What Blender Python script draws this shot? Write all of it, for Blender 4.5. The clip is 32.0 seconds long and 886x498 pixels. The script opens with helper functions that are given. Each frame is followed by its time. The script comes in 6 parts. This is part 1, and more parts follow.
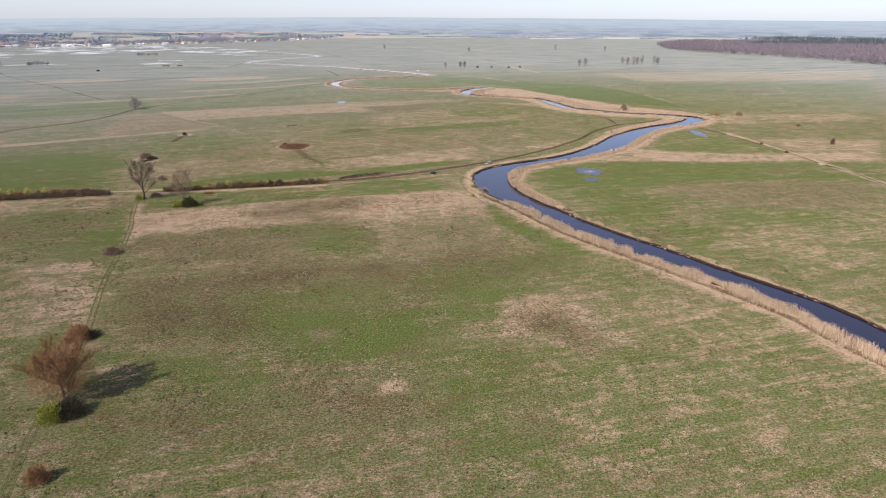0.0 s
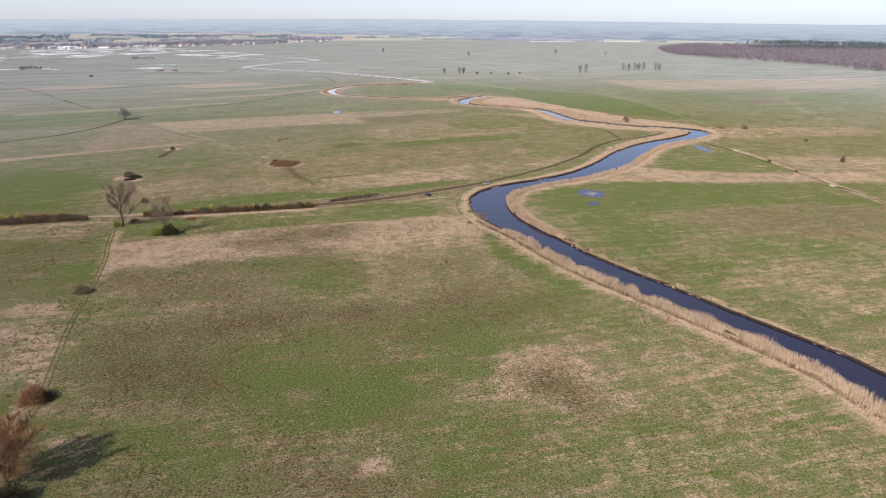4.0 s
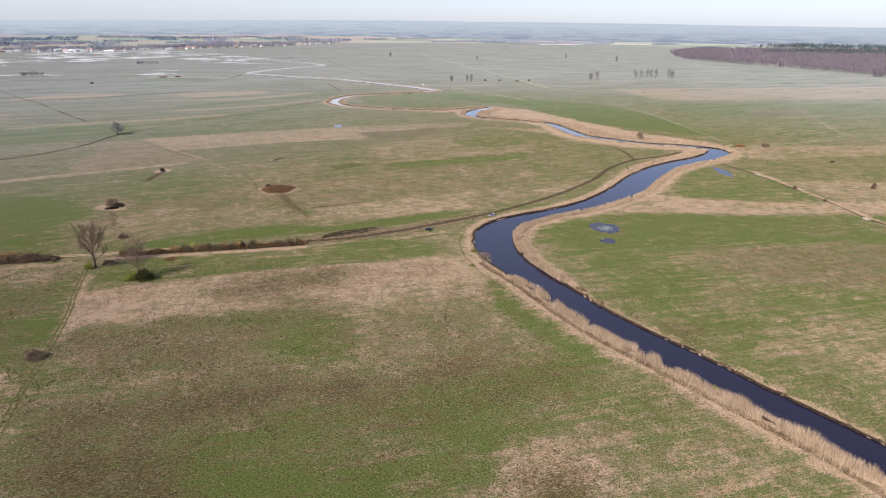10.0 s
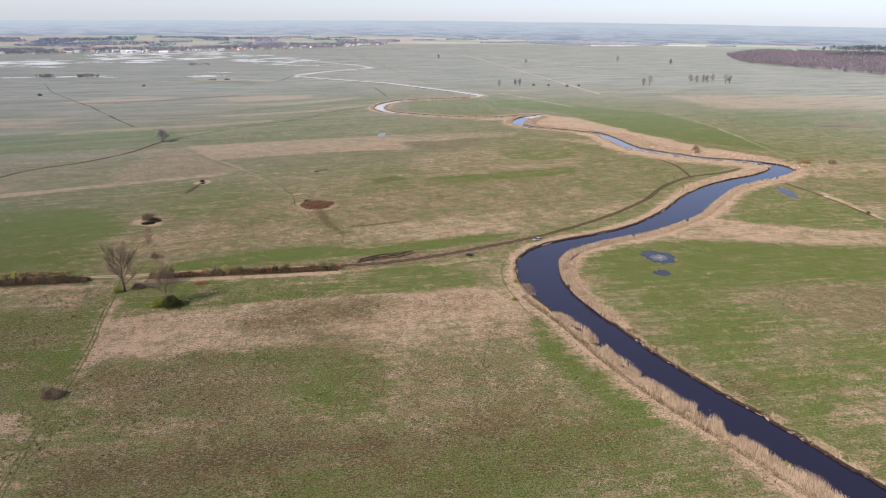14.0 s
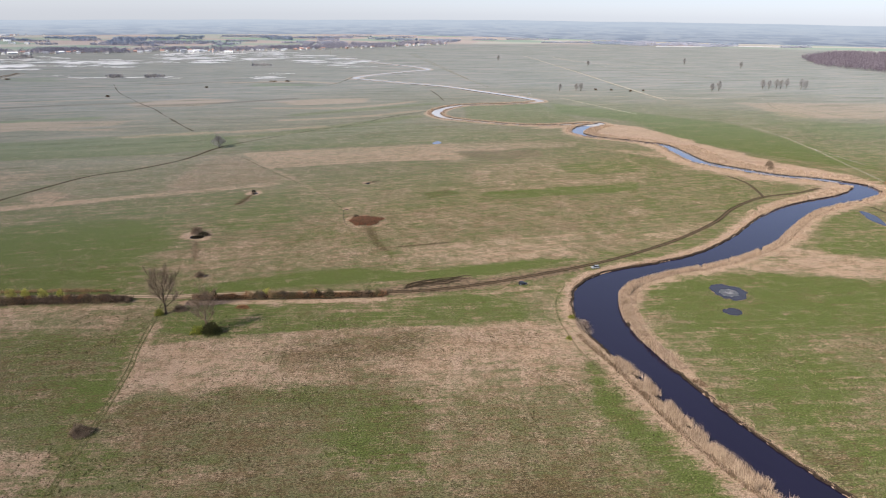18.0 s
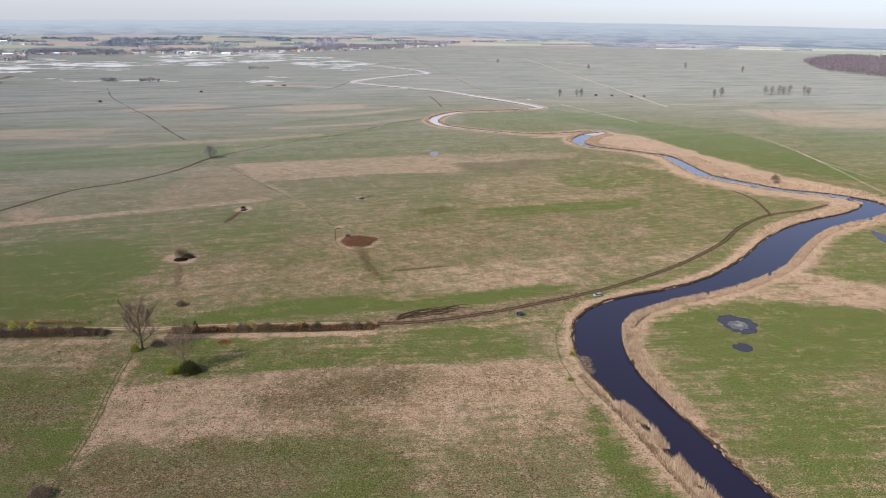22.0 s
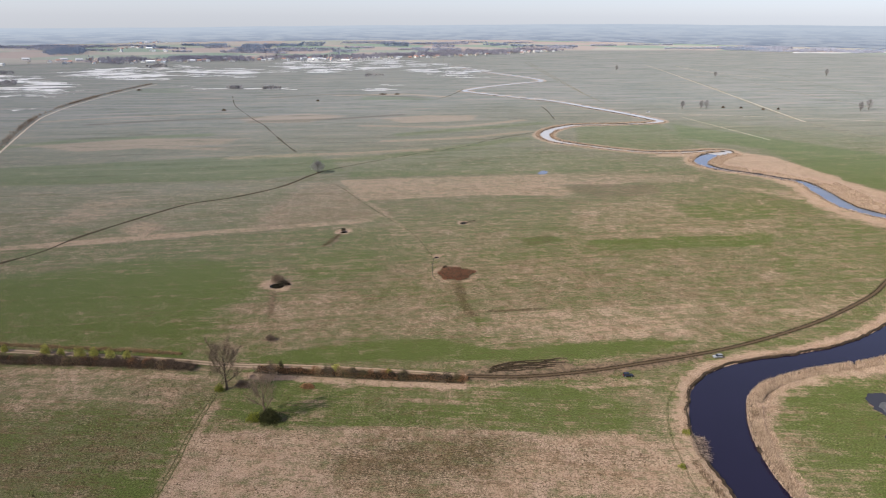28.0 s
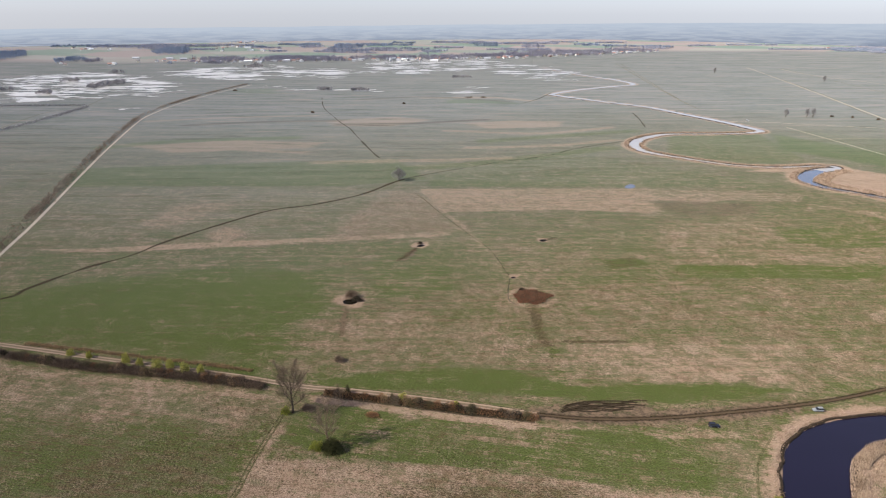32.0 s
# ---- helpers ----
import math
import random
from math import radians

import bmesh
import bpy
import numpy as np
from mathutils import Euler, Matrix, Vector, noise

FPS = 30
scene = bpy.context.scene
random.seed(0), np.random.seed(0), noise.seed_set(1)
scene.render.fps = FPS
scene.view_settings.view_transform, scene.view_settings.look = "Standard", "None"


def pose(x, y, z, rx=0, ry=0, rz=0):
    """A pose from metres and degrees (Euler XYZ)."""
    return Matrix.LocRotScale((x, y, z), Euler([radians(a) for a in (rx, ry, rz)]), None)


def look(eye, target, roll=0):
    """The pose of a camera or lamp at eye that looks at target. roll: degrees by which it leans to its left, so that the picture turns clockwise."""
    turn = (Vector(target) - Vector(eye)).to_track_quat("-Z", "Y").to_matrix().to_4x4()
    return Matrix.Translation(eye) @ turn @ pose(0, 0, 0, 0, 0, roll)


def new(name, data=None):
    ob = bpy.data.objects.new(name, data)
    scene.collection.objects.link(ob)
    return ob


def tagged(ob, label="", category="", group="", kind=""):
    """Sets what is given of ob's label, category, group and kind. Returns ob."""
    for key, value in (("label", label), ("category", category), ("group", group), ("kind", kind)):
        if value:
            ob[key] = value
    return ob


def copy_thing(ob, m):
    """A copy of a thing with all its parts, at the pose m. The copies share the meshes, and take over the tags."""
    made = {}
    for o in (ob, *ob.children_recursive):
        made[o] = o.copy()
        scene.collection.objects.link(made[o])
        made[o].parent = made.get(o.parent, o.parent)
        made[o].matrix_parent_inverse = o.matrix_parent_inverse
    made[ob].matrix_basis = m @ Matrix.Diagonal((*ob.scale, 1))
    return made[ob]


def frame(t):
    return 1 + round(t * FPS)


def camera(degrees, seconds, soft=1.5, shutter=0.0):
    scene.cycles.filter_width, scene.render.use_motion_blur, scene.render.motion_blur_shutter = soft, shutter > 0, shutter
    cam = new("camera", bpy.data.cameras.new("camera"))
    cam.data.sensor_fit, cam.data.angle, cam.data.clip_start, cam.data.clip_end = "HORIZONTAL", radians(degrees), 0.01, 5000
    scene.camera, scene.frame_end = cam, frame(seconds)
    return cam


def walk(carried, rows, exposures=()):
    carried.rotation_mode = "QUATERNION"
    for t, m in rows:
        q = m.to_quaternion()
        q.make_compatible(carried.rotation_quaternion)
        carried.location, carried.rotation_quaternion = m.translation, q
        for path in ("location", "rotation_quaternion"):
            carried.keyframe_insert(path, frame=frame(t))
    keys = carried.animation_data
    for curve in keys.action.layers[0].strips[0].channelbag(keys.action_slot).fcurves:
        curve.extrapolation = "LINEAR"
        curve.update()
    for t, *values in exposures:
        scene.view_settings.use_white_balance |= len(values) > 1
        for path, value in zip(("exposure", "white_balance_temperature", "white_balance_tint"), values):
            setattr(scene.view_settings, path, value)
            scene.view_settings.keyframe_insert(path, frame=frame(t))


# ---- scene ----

# ---------- camera ----------
cam = camera(66.93, 32.0, 1.1)
ROWS = [
    (0, 0.14, 0.10, 88.23, 71.034, -0.346, 0.000),
    (0.5, 0.37, 2.69, 89.28, 71.038, -0.364, 0.002),
    (1, 0.63, 5.30, 90.31, 71.042, -0.389, 0.004),
    (1.5, 0.90, 7.91, 91.32, 71.046, -0.413, 0.007),
    (2, 1.19, 10.54, 92.32, 71.058, -0.437, 0.009),
    (2.5, 1.49, 13.19, 93.29, 71.074, -0.464, 0.011),
    (3, 1.80, 15.85, 94.25, 71.084, -0.485, 0.013),
    (3.5, 2.11, 18.54, 95.20, 71.091, -0.522, 0.016),
    (5.5, 3.42, 29.44, 98.85, 71.099, -0.579, 0.025),
    (6, 3.74, 32.21, 99.74, 71.102, -0.611, 0.027),
    (6.5, 4.06, 34.98, 100.62, 71.104, -0.617, 0.030),
    (7, 4.36, 37.77, 101.50, 71.107, -0.626, 0.034),
    (7.5, 4.66, 40.56, 102.37, 71.112, -0.638, 0.040),
    (8, 4.94, 43.35, 103.24, 71.110, -0.642, 0.044),
    (8.5, 5.21, 46.15, 104.11, 71.099, -0.622, 0.307),
    (9, 5.47, 48.95, 104.98, 71.094, -0.605, 0.797),
    (9.5, 5.70, 51.74, 105.84, 71.093, -0.631, 0.825),
    (10, 5.92, 54.53, 106.71, 71.076, -0.647, 0.808),
    (10.5, 6.12, 57.31, 107.58, 71.052, -0.605, 1.844),
    (11, 6.29, 60.08, 108.45, 71.027, -0.537, 3.078),
    (11.5, 6.45, 62.83, 109.32, 71.002, -0.495, 4.318),
    (12, 6.58, 65.57, 110.20, 70.994, -0.508, 4.389),
    (12.5, 6.69, 68.30, 111.08, 70.998, -0.547, 4.368),
    (13, 6.78, 71.01, 111.96, 71.003, -0.593, 4.374),
    (13.5, 6.85, 73.71, 112.84, 70.998, -0.644, 4.408),
    (14, 6.89, 76.38, 113.73, 70.973, -0.664, 4.821),
    (14.5, 6.92, 79.03, 114.62, 70.932, -0.632, 5.726),
    (15, 6.92, 81.67, 115.52, 70.883, -0.575, 7.061),
    (15.5, 6.90, 84.28, 116.41, 70.835, -0.555, 8.401),
    (17.5, 6.64, 94.54, 120.00, 70.796, -0.598, 9.770),
    (18, 6.53, 97.05, 120.90, 70.776, -0.661, 9.794),
    (18.5, 6.41, 99.55, 121.79, 70.771, -0.714, 9.807),
    (19, 6.28, 102.03, 122.68, 70.767, -0.753, 9.797),
    (19.5, 6.14, 104.50, 123.57, 70.754, -0.775, 9.798),
    (20, 6.00, 106.95, 124.45, 70.749, -0.786, 9.797),
    (20.5, 5.84, 109.39, 125.33, 70.756, -0.795, 9.793),
    (21, 5.68, 111.81, 126.20, 70.758, -0.808, 9.800),
    (21.5, 5.51, 114.23, 127.06, 70.758, -0.820, 9.782),
    (22, 5.34, 116.63, 127.92, 70.762, -0.830, 9.786),
    (22.5, 5.17, 119.02, 128.77, 70.766, -0.840, 9.776),
    (23, 5.00, 121.39, 129.61, 70.769, -0.850, 9.790),
    (23.5, 4.83, 123.76, 130.45, 70.765, -0.821, 10.076),
    (24, 4.66, 126.12, 131.28, 70.748, -0.664, 12.035),
    (24.5, 4.49, 128.46, 132.11, 70.743, -0.410, 16.179),
    (25, 4.31, 130.78, 132.93, 70.760, -0.226, 17.902),
    (25.5, 4.14, 133.09, 133.75, 70.790, -0.173, 18.362),
    (27.5, 3.44, 142.06, 137.05, 70.835, -0.179, 18.791),
    (28, 3.24, 144.20, 137.90, 70.863, -0.168, 19.324),
    (28.5, 3.04, 146.30, 138.76, 70.863, -0.136, 20.171),
    (29, 2.81, 148.33, 139.64, 70.854, -0.098, 21.295),
    (29.5, 2.57, 150.30, 140.55, 70.843, -0.056, 22.446),
    (30, 2.29, 152.17, 141.49, 70.832, -0.010, 23.653),
    (30.5, 1.98, 153.95, 142.48, 70.823, 0.056, 25.094),
    (31, 1.63, 155.60, 143.52, 70.806, 0.106, 26.642),
    (31.5, 1.22, 157.13, 144.61, 70.762, 0.084, 26.678),
    (32, 0.76, 158.49, 145.78, 70.694, 0.020, 26.660),
]
EXPOSURES = [(0.0, 0.84), (12.0, 0.81), (20.0, 0.78), (32.0, 0.71)]
walk(cam, [(t, pose(x, y, z, rx, ry, rz)) for t, x, y, z, rx, ry, rz in ROWS], EXPOSURES)

# ---------- light ----------
SUN_ELEV = radians(38)
SUN_DIR = Vector((-0.68 * math.cos(SUN_ELEV), -0.73 * math.cos(SUN_ELEV), math.sin(SUN_ELEV))).normalized()
world = bpy.data.worlds.new("spring_sky")
scene.world = world
world.use_nodes = True
wn = world.node_tree.nodes
sky = wn.new("ShaderNodeTexSky")
sky.sky_type = 'NISHITA'
sky.sun_disc = False
sky.sun_elevation = SUN_ELEV
sky.sun_rotation = math.atan2(-0.68, -0.73)
sky.altitude = 100
sky.air_density = 1.0
sky.dust_density = 0.5
sky.ozone_density = 3.0
bg = wn["Background"]
bg.inputs["Strength"].default_value = 0.079
cool = wn.new("ShaderNodeMix")
cool.data_type, cool.blend_type = 'RGBA', 'MULTIPLY'
cool.inputs[0].default_value = 1.0
cool.inputs[7].default_value = (0.90, 0.955, 1.30, 1)
world.node_tree.links.new(sky.outputs[0], cool.inputs[6])
veil = wn.new("ShaderNodeMix")
veil.data_type = 'RGBA'
veil.inputs[0].default_value = 0.40
veil.inputs[7].default_value = (6.3, 6.6, 7.35, 1)
world.node_tree.links.new(cool.outputs[2], veil.inputs[6])
world.node_tree.links.new(veil.outputs[2], bg.inputs["Color"])
sun_data = bpy.data.lights.new("sun", 'SUN')
sun_data.energy = 4.6
sun_data.angle = radians(0.6)
sun_data.color = (1.0, 0.925, 0.81)
sun_ob = new("sun", sun_data)
sun_ob.matrix_world = look(SUN_DIR * 800, (0, 0, 0))

# ---------- material helpers ----------


class Nodes:
    """A short way to write node trees."""

    def __init__(self, name):
        self.mat = bpy.data.materials.new(name)
        self.mat.use_nodes = True
        self.tree = self.mat.node_tree
        self.bsdf = self.tree.nodes["Principled BSDF"]
        self.outp = self.tree.nodes["Material Output"]
        self.geo = self.tree.nodes.new("ShaderNodeTexCoord").outputs["Object"]

    def link(self, a, b):
        self.tree.links.new(a, b)

    def put(self, sock, val):
        if isinstance(val, bpy.types.NodeSocket):
            self.link(val, sock)
        elif isinstance(val, (tuple, list)) and len(val) == 3 and sock.type == 'RGBA':
            sock.default_value = (*val, 1)
        else:
            sock.default_value = val

    def math(self, op, a, b=0.5, clamp=False):
        n = self.tree.nodes.new("ShaderNodeMath")
        n.operation, n.use_clamp = op, clamp
        self.put(n.inputs[0], a)
        self.put(n.inputs[1], b)
        return n.outputs[0]

    def mix(self, fac, a, b):
        n = self.tree.nodes.new("ShaderNodeMix")
        n.data_type = 'RGBA'
        self.put(n.inputs[0], fac)
        self.put(n.inputs[6], a)
        self.put(n.inputs[7], b)
        return n.outputs[2]

    def streaked(self, rot, scale):
        """Coordinates turned first and then stretched, for streaks that run along one way."""
        n = self.tree.nodes.new("ShaderNodeMapping")
        self.link(self.mapped(rot), n.inputs[0])
        n.inputs["Scale"].default_value = scale
        return n.outputs[0]

    def mapped(self, rot=0.0, scale=(1, 1, 1)):
        n = self.tree.nodes.new("ShaderNodeMapping")
        self.link(self.geo, n.inputs[0])
        n.inputs["Rotation"].default_value = (0, 0, radians(rot))
        n.inputs["Scale"].default_value = scale
        return n.outputs[0]

    def noise(self, scale, detail=4, rough=0.55, vec=None):
        n = self.tree.nodes.new("ShaderNodeTexNoise")
        n.inputs["Scale"].default_value = scale
        n.inputs["Detail"].default_value = detail
        n.inputs["Roughness"].default_value = rough
        self.link(vec or self.geo, n.inputs["Vector"])
        return n.outputs["Fac"]

    def cells(self, scale, vec=None):
        n = self.tree.nodes.new("ShaderNodeTexVoronoi")
        n.inputs["Scale"].default_value = scale
        self.link(vec or self.geo, n.inputs["Vector"])
        return n.outputs["Color"]

    def span(self, val, lo, hi, a=0.0, b=1.0, smooth=True):
        n = self.tree.nodes.new("ShaderNodeMapRange")
        n.interpolation_type = 'SMOOTHSTEP' if smooth else 'LINEAR'
        self.put(n.inputs[0], val)
        for i, v in enumerate((lo, hi, a, b)):
            n.inputs[i + 1].default_value = v
        return n.outputs[0]

    def attr(self, name):
        n = self.tree.nodes.new("ShaderNodeAttribute")
        n.attribute_name = name
        return n.outputs["Fac"]

    def rand(self):
        return self.tree.nodes.new("ShaderNodeObjectInfo").outputs["Random"]

    def island(self):
        return self.tree.nodes.new("ShaderNodeNewGeometry").outputs["Random Per Island"]

    def bump(self, height, strength=0.5, dist=0.1):
        n = self.tree.nodes.new("ShaderNodeBump")
        n.inputs["Strength"].default_value = strength
        n.inputs["Distance"].default_value = dist
        self.put(n.inputs["Height"], height)
        self.link(n.outputs[0], self.bsdf.inputs["Normal"])

    def done(self, color, rough=0.9, metal=0.0, spec=0.2):
        self.bsdf.inputs["Diffuse Roughness"].default_value = 1.0 if rough > 0.8 else 0.0
        self.put(self.bsdf.inputs["Base Color"], color)
        self.put(self.bsdf.inputs["Roughness"], rough)
        self.put(self.bsdf.inputs["Metallic"], metal)
        self.bsdf.inputs["Specular IOR Level"].default_value = spec
        return self.mat


def speckled(name, dark, light, scale=1.0, rough=0.9, spec=0.1, islands=True):
    """Plant matter or soil: two colours mixed by noise and piece by piece."""
    n = Nodes(name)
    fac = n.noise(scale, 5, 0.65)
    if islands:
        fac = n.math('ADD', n.math('MULTIPLY', fac, 0.6), n.math('MULTIPLY', n.island(), 0.5))
    return n.done(n.mix(n.span(fac, 0.25, 0.85), dark, light), rough, 0, spec)


def plain(name, color, rough=0.5, metal=0.0, spec=0.5, wear=0.15, scale=3.0):
    n = Nodes(name)
    f = n.noise(scale, 4, 0.6)
    dark = tuple(c * (1 - wear) for c in color)
    light = tuple(min(1, c * (1 + wear)) for c in color)
    return n.done(n.mix(f, dark, light), rough, metal, spec)


def ground_material():
    """Meadow: fresh grass, bleached straw, brown thatch and bare peat, mixed at several scales."""
    n = Nodes("meadow")
    dry, lush, brown, soil = n.attr("dry"), n.attr("lush"), n.attr("brown"), n.attr("soil")
    far, far_haze, north = n.attr("far"), n.attr("far_haze"), n.attr("north")

    def both(detail, rough, along, across, lo=0.38, hi=0.62):
        """Streaks that follow the parcels, which lie differently on the two sides of the road."""
        a = n.noise(1.0, detail, rough, n.streaked(-16, (along, across, 1)))
        b = n.noise(1.0, detail, rough, n.streaked(-27, (along * 0.8, across * 0.8, 1)))
        return n.span(n.math('ADD', a, n.math('MULTIPLY', north, n.math('SUBTRACT', b, a))), lo, hi, -0.5, 0.5)

    def lump(scale, detail, rough, turn=0.0, lo=0.36, hi=0.64):
        return n.span(n.noise(scale, detail, rough, n.mapped(turn)), lo, hi, -0.5, 0.5)

    def total(*pairs):
        acc = pairs[0][0]
        for val, amount in pairs[1:]:
            acc = n.math('ADD', acc, n.math('MULTIPLY', val, amount))
        return acc

    big = n.span(n.noise(0.013, 5, 0.6), 0.35, 0.65)
    mid = n.span(n.noise(0.075, 7, 0.7), 0.38, 0.62)
    small = n.span(n.noise(0.36, 7, 0.78), 0.40, 0.60)
    fine = n.span(n.noise(1.7, 6, 0.8), 0.40, 0.60)
    parcel = n.span(n.noise(1.0, 6, 0.66, n.streaked(-22, (0.0048, 0.042, 1))), 0.38, 0.62)
    swath = both(7, 0.78, 0.035, 0.30)
    mown = both(5, 0.7, 0.03, 1.0, 0.40, 0.60)
    clump, tuft, blade = lump(0.10, 6, 0.7, 20), lump(0.55, 6, 0.75, 50), lump(2.1, 5, 0.8, 75)
    mottle, blotch = lump(0.20, 7, 0.75, 35, 0.42, 0.58), lump(0.30, 7, 0.78, 115, 0.42, 0.58)
    dfac = n.span(total((dry,), (mottle, 0.34), (clump, 0.28), (tuft, 0.30), (blade, 0.24), (swath, 0.48), (mown, 0.24), (lump(0.028, 5, 0.62, 200), 0.20)), 0.27, 1.15)
    lfac = n.span(total((lush,), (lump(0.05, 5, 0.65, 130), 0.30), (tuft, -0.16), (lump(0.9, 5, 0.75, 10), 0.30), (blotch, 0.18), (swath, -0.26)), 0.05, 0.86)
    bfac = n.span(total((brown,), (blotch, 0.40), (lump(0.07, 6, 0.72, 100), 0.36), (lump(0.7, 6, 0.8, 160), 0.46), (mown, 0.36), (swath, 0.38)), 0.10, 0.95)
    olive = n.mix(fine, (0.055, 0.052, 0.025), (0.128, 0.117, 0.064))
    fresh = n.mix(fine, (0.030, 0.041, 0.010), (0.083, 0.099, 0.029))
    straw = n.mix(fine, (0.132, 0.088, 0.063), (0.318, 0.226, 0.170))
    straw = n.mix(n.math('MULTIPLY', mid, 0.55), straw, (0.222, 0.146, 0.098))
    thatch = n.mix(fine, (0.044, 0.030, 0.015), (0.112, 0.078, 0.041))
    col = n.mix(dfac, n.mix(lfac, olive, fresh), straw)
    col = n.mix(n.math('MULTIPLY', bfac, 0.85), col, thatch)
    flat = n.streaked(-16, (0.8, 1.9, 1))
    fleck = n.span(total((n.noise(1.5, 5, 0.8, flat),), (clump, 0.10), (dry, 0.07)), 0.615, 0.67)
    col = n.mix(n.math('MULTIPLY', fleck, 0.6), col, (0.33, 0.262, 0.185))
    clod = n.span(total((n.noise(0.85, 5, 0.75, flat),), (clump, 0.08), (brown, 0.17), (soil, 0.16)), 0.612, 0.65)
    col = n.mix(n.math('MULTIPLY', clod, 0.72), col, (0.030, 0.024, 0.012))
    rough_zone = n.span(n.noise(0.04, 5, 0.65, n.mapped(70)), 0.40, 0.62, 0.5, 1.0)
    grain = n.math('ADD', 1.0, n.math('MULTIPLY', rough_zone, n.span(n.noise(1.5, 7, 0.9), 0.38, 0.62, -0.36, 0.40, False)))
    scaled = n.tree.nodes.new("ShaderNodeVectorMath")
    scaled.operation = 'SCALE'
    n.link(col, scaled.inputs[0])
    n.link(grain, scaled.inputs["Scale"])
    col = scaled.outputs[0]
    earth = n.mix(small, (0.055, 0.040, 0.028), (0.15, 0.105, 0.070))
    col = n.mix(n.span(n.math('ADD', soil, n.math('MULTIPLY', n.math('SUBTRACT', small, 0.5), 0.5)), 0.3, 0.75), col, earth)
    # Grass greyed and blued: distance haze painted into the far ground's colour.
    hazed_grass = n.mix(n.math('ADD', n.math('MULTIPLY', parcel, 0.65), n.math('MULTIPLY', big, 0.35)), (0.108, 0.126, 0.124), (0.190, 0.188, 0.187))
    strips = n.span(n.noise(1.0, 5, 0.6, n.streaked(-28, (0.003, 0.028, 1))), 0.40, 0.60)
    hazed_grass = n.mix(n.math('MULTIPLY', strips, 0.40), hazed_grass, (0.100, 0.120, 0.104))
    hazed_grass = n.mix(n.math('MULTIPLY', small, 0.4), hazed_grass, (0.150, 0.158, 0.146))
    hazed_grass = n.mix(n.math('MULTIPLY', mid, 0.3), hazed_grass, (0.215, 0.195, 0.168))
    hazed_grass = n.mix(n.span(lush, 0.45, 1.0, 0.0, 0.6), hazed_grass, (0.090, 0.132, 0.070))
    hazed_grass = n.mix(n.span(dry, 0.48, 1.0, 0.0, 0.65), hazed_grass, (0.31, 0.235, 0.18))
    hazed_grass = n.mix(n.span(brown, 0.3, 0.9, 0.0, 0.6), hazed_grass, (0.085, 0.078, 0.068))
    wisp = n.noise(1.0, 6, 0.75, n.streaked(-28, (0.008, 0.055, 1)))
    hazed_grass = n.mix(n.span(wisp, 0.54, 0.64, 0.0, 0.5), hazed_grass, (0.235, 0.20, 0.17))
    hazed_grass = n.mix(n.span(wisp, 0.48, 0.37, 0.0, 0.6), hazed_grass, (0.080, 0.090, 0.078))
    col = n.mix(far_haze, col, hazed_grass)
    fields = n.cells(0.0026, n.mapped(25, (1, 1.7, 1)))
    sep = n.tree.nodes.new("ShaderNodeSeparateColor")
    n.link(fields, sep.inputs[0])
    # Crop tones are tinted for distance haze as well.
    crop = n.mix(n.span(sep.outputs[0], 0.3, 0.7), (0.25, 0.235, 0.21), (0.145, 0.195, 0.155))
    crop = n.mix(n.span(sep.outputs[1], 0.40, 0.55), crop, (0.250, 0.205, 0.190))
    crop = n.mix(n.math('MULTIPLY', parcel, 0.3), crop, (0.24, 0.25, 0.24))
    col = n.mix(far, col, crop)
    n.bump(n.math('ADD', n.math('MULTIPLY', small, 0.5), n.math('MULTIPLY', fine, 0.5)), 0.5, 0.2)
    m = n.done(col, 0.95, 0, 0.05)
    n.bsdf.inputs["Diffuse Roughness"].default_value = 0.7
    return m


def water_material(name, deep, gloss=0.45, sky_patch=None, rough=0.06):
    n = Nodes(name)
    rip = n.noise(1.4, 3, 0.6)
    n.bump(rip, 0.04, 0.02)
    murk = n.noise(0.05, 3)
    col = n.mix(murk, deep, tuple(c * 1.5 for c in deep))
    if sky_patch:
        col = n.mix(n.span(n.noise(0.16, 5, 0.7), 0.50, 0.60, 0.0, 0.8), col, sky_patch)
    m = n.done(col, rough, 0, gloss)
    n.bsdf.inputs["IOR"].default_value = 1.33
    return m


def flood_material():
    """Shallow water that ends where the meadow's hummocks rise through it."""
    n = Nodes("flood_water")
    # Pale base stands in for the white sky mirrored at grazing angles.
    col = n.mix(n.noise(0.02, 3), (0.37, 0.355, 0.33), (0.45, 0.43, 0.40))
    m = n.done(col, 0.3, 0, 0.12)
    hum = n.math('ADD', n.math('MULTIPLY', n.noise(1.0, 3, 0.5, n.streaked(-30, (0.007, 0.016, 1))), 0.45), n.math('MULTIPLY', n.noise(1.0, 5, 0.62, n.streaked(-34, (0.020, 0.058, 1))), 0.55))
    cover = n.span(n.math('ADD', hum, n.math('MULTIPLY', n.attr("deep"), 0.27)), 0.652, 0.672)
    clear = n.tree.nodes.new("ShaderNodeBsdfTransparent")
    mixer = n.tree.nodes.new("ShaderNodeMixShader")
    n.link(cover, mixer.inputs[0])
    n.link(clear.outputs[0], mixer.inputs[1])
    n.link(n.bsdf.outputs[0], mixer.inputs[2])
    n.link(mixer.outputs[0], n.outp.inputs[0])
    return m


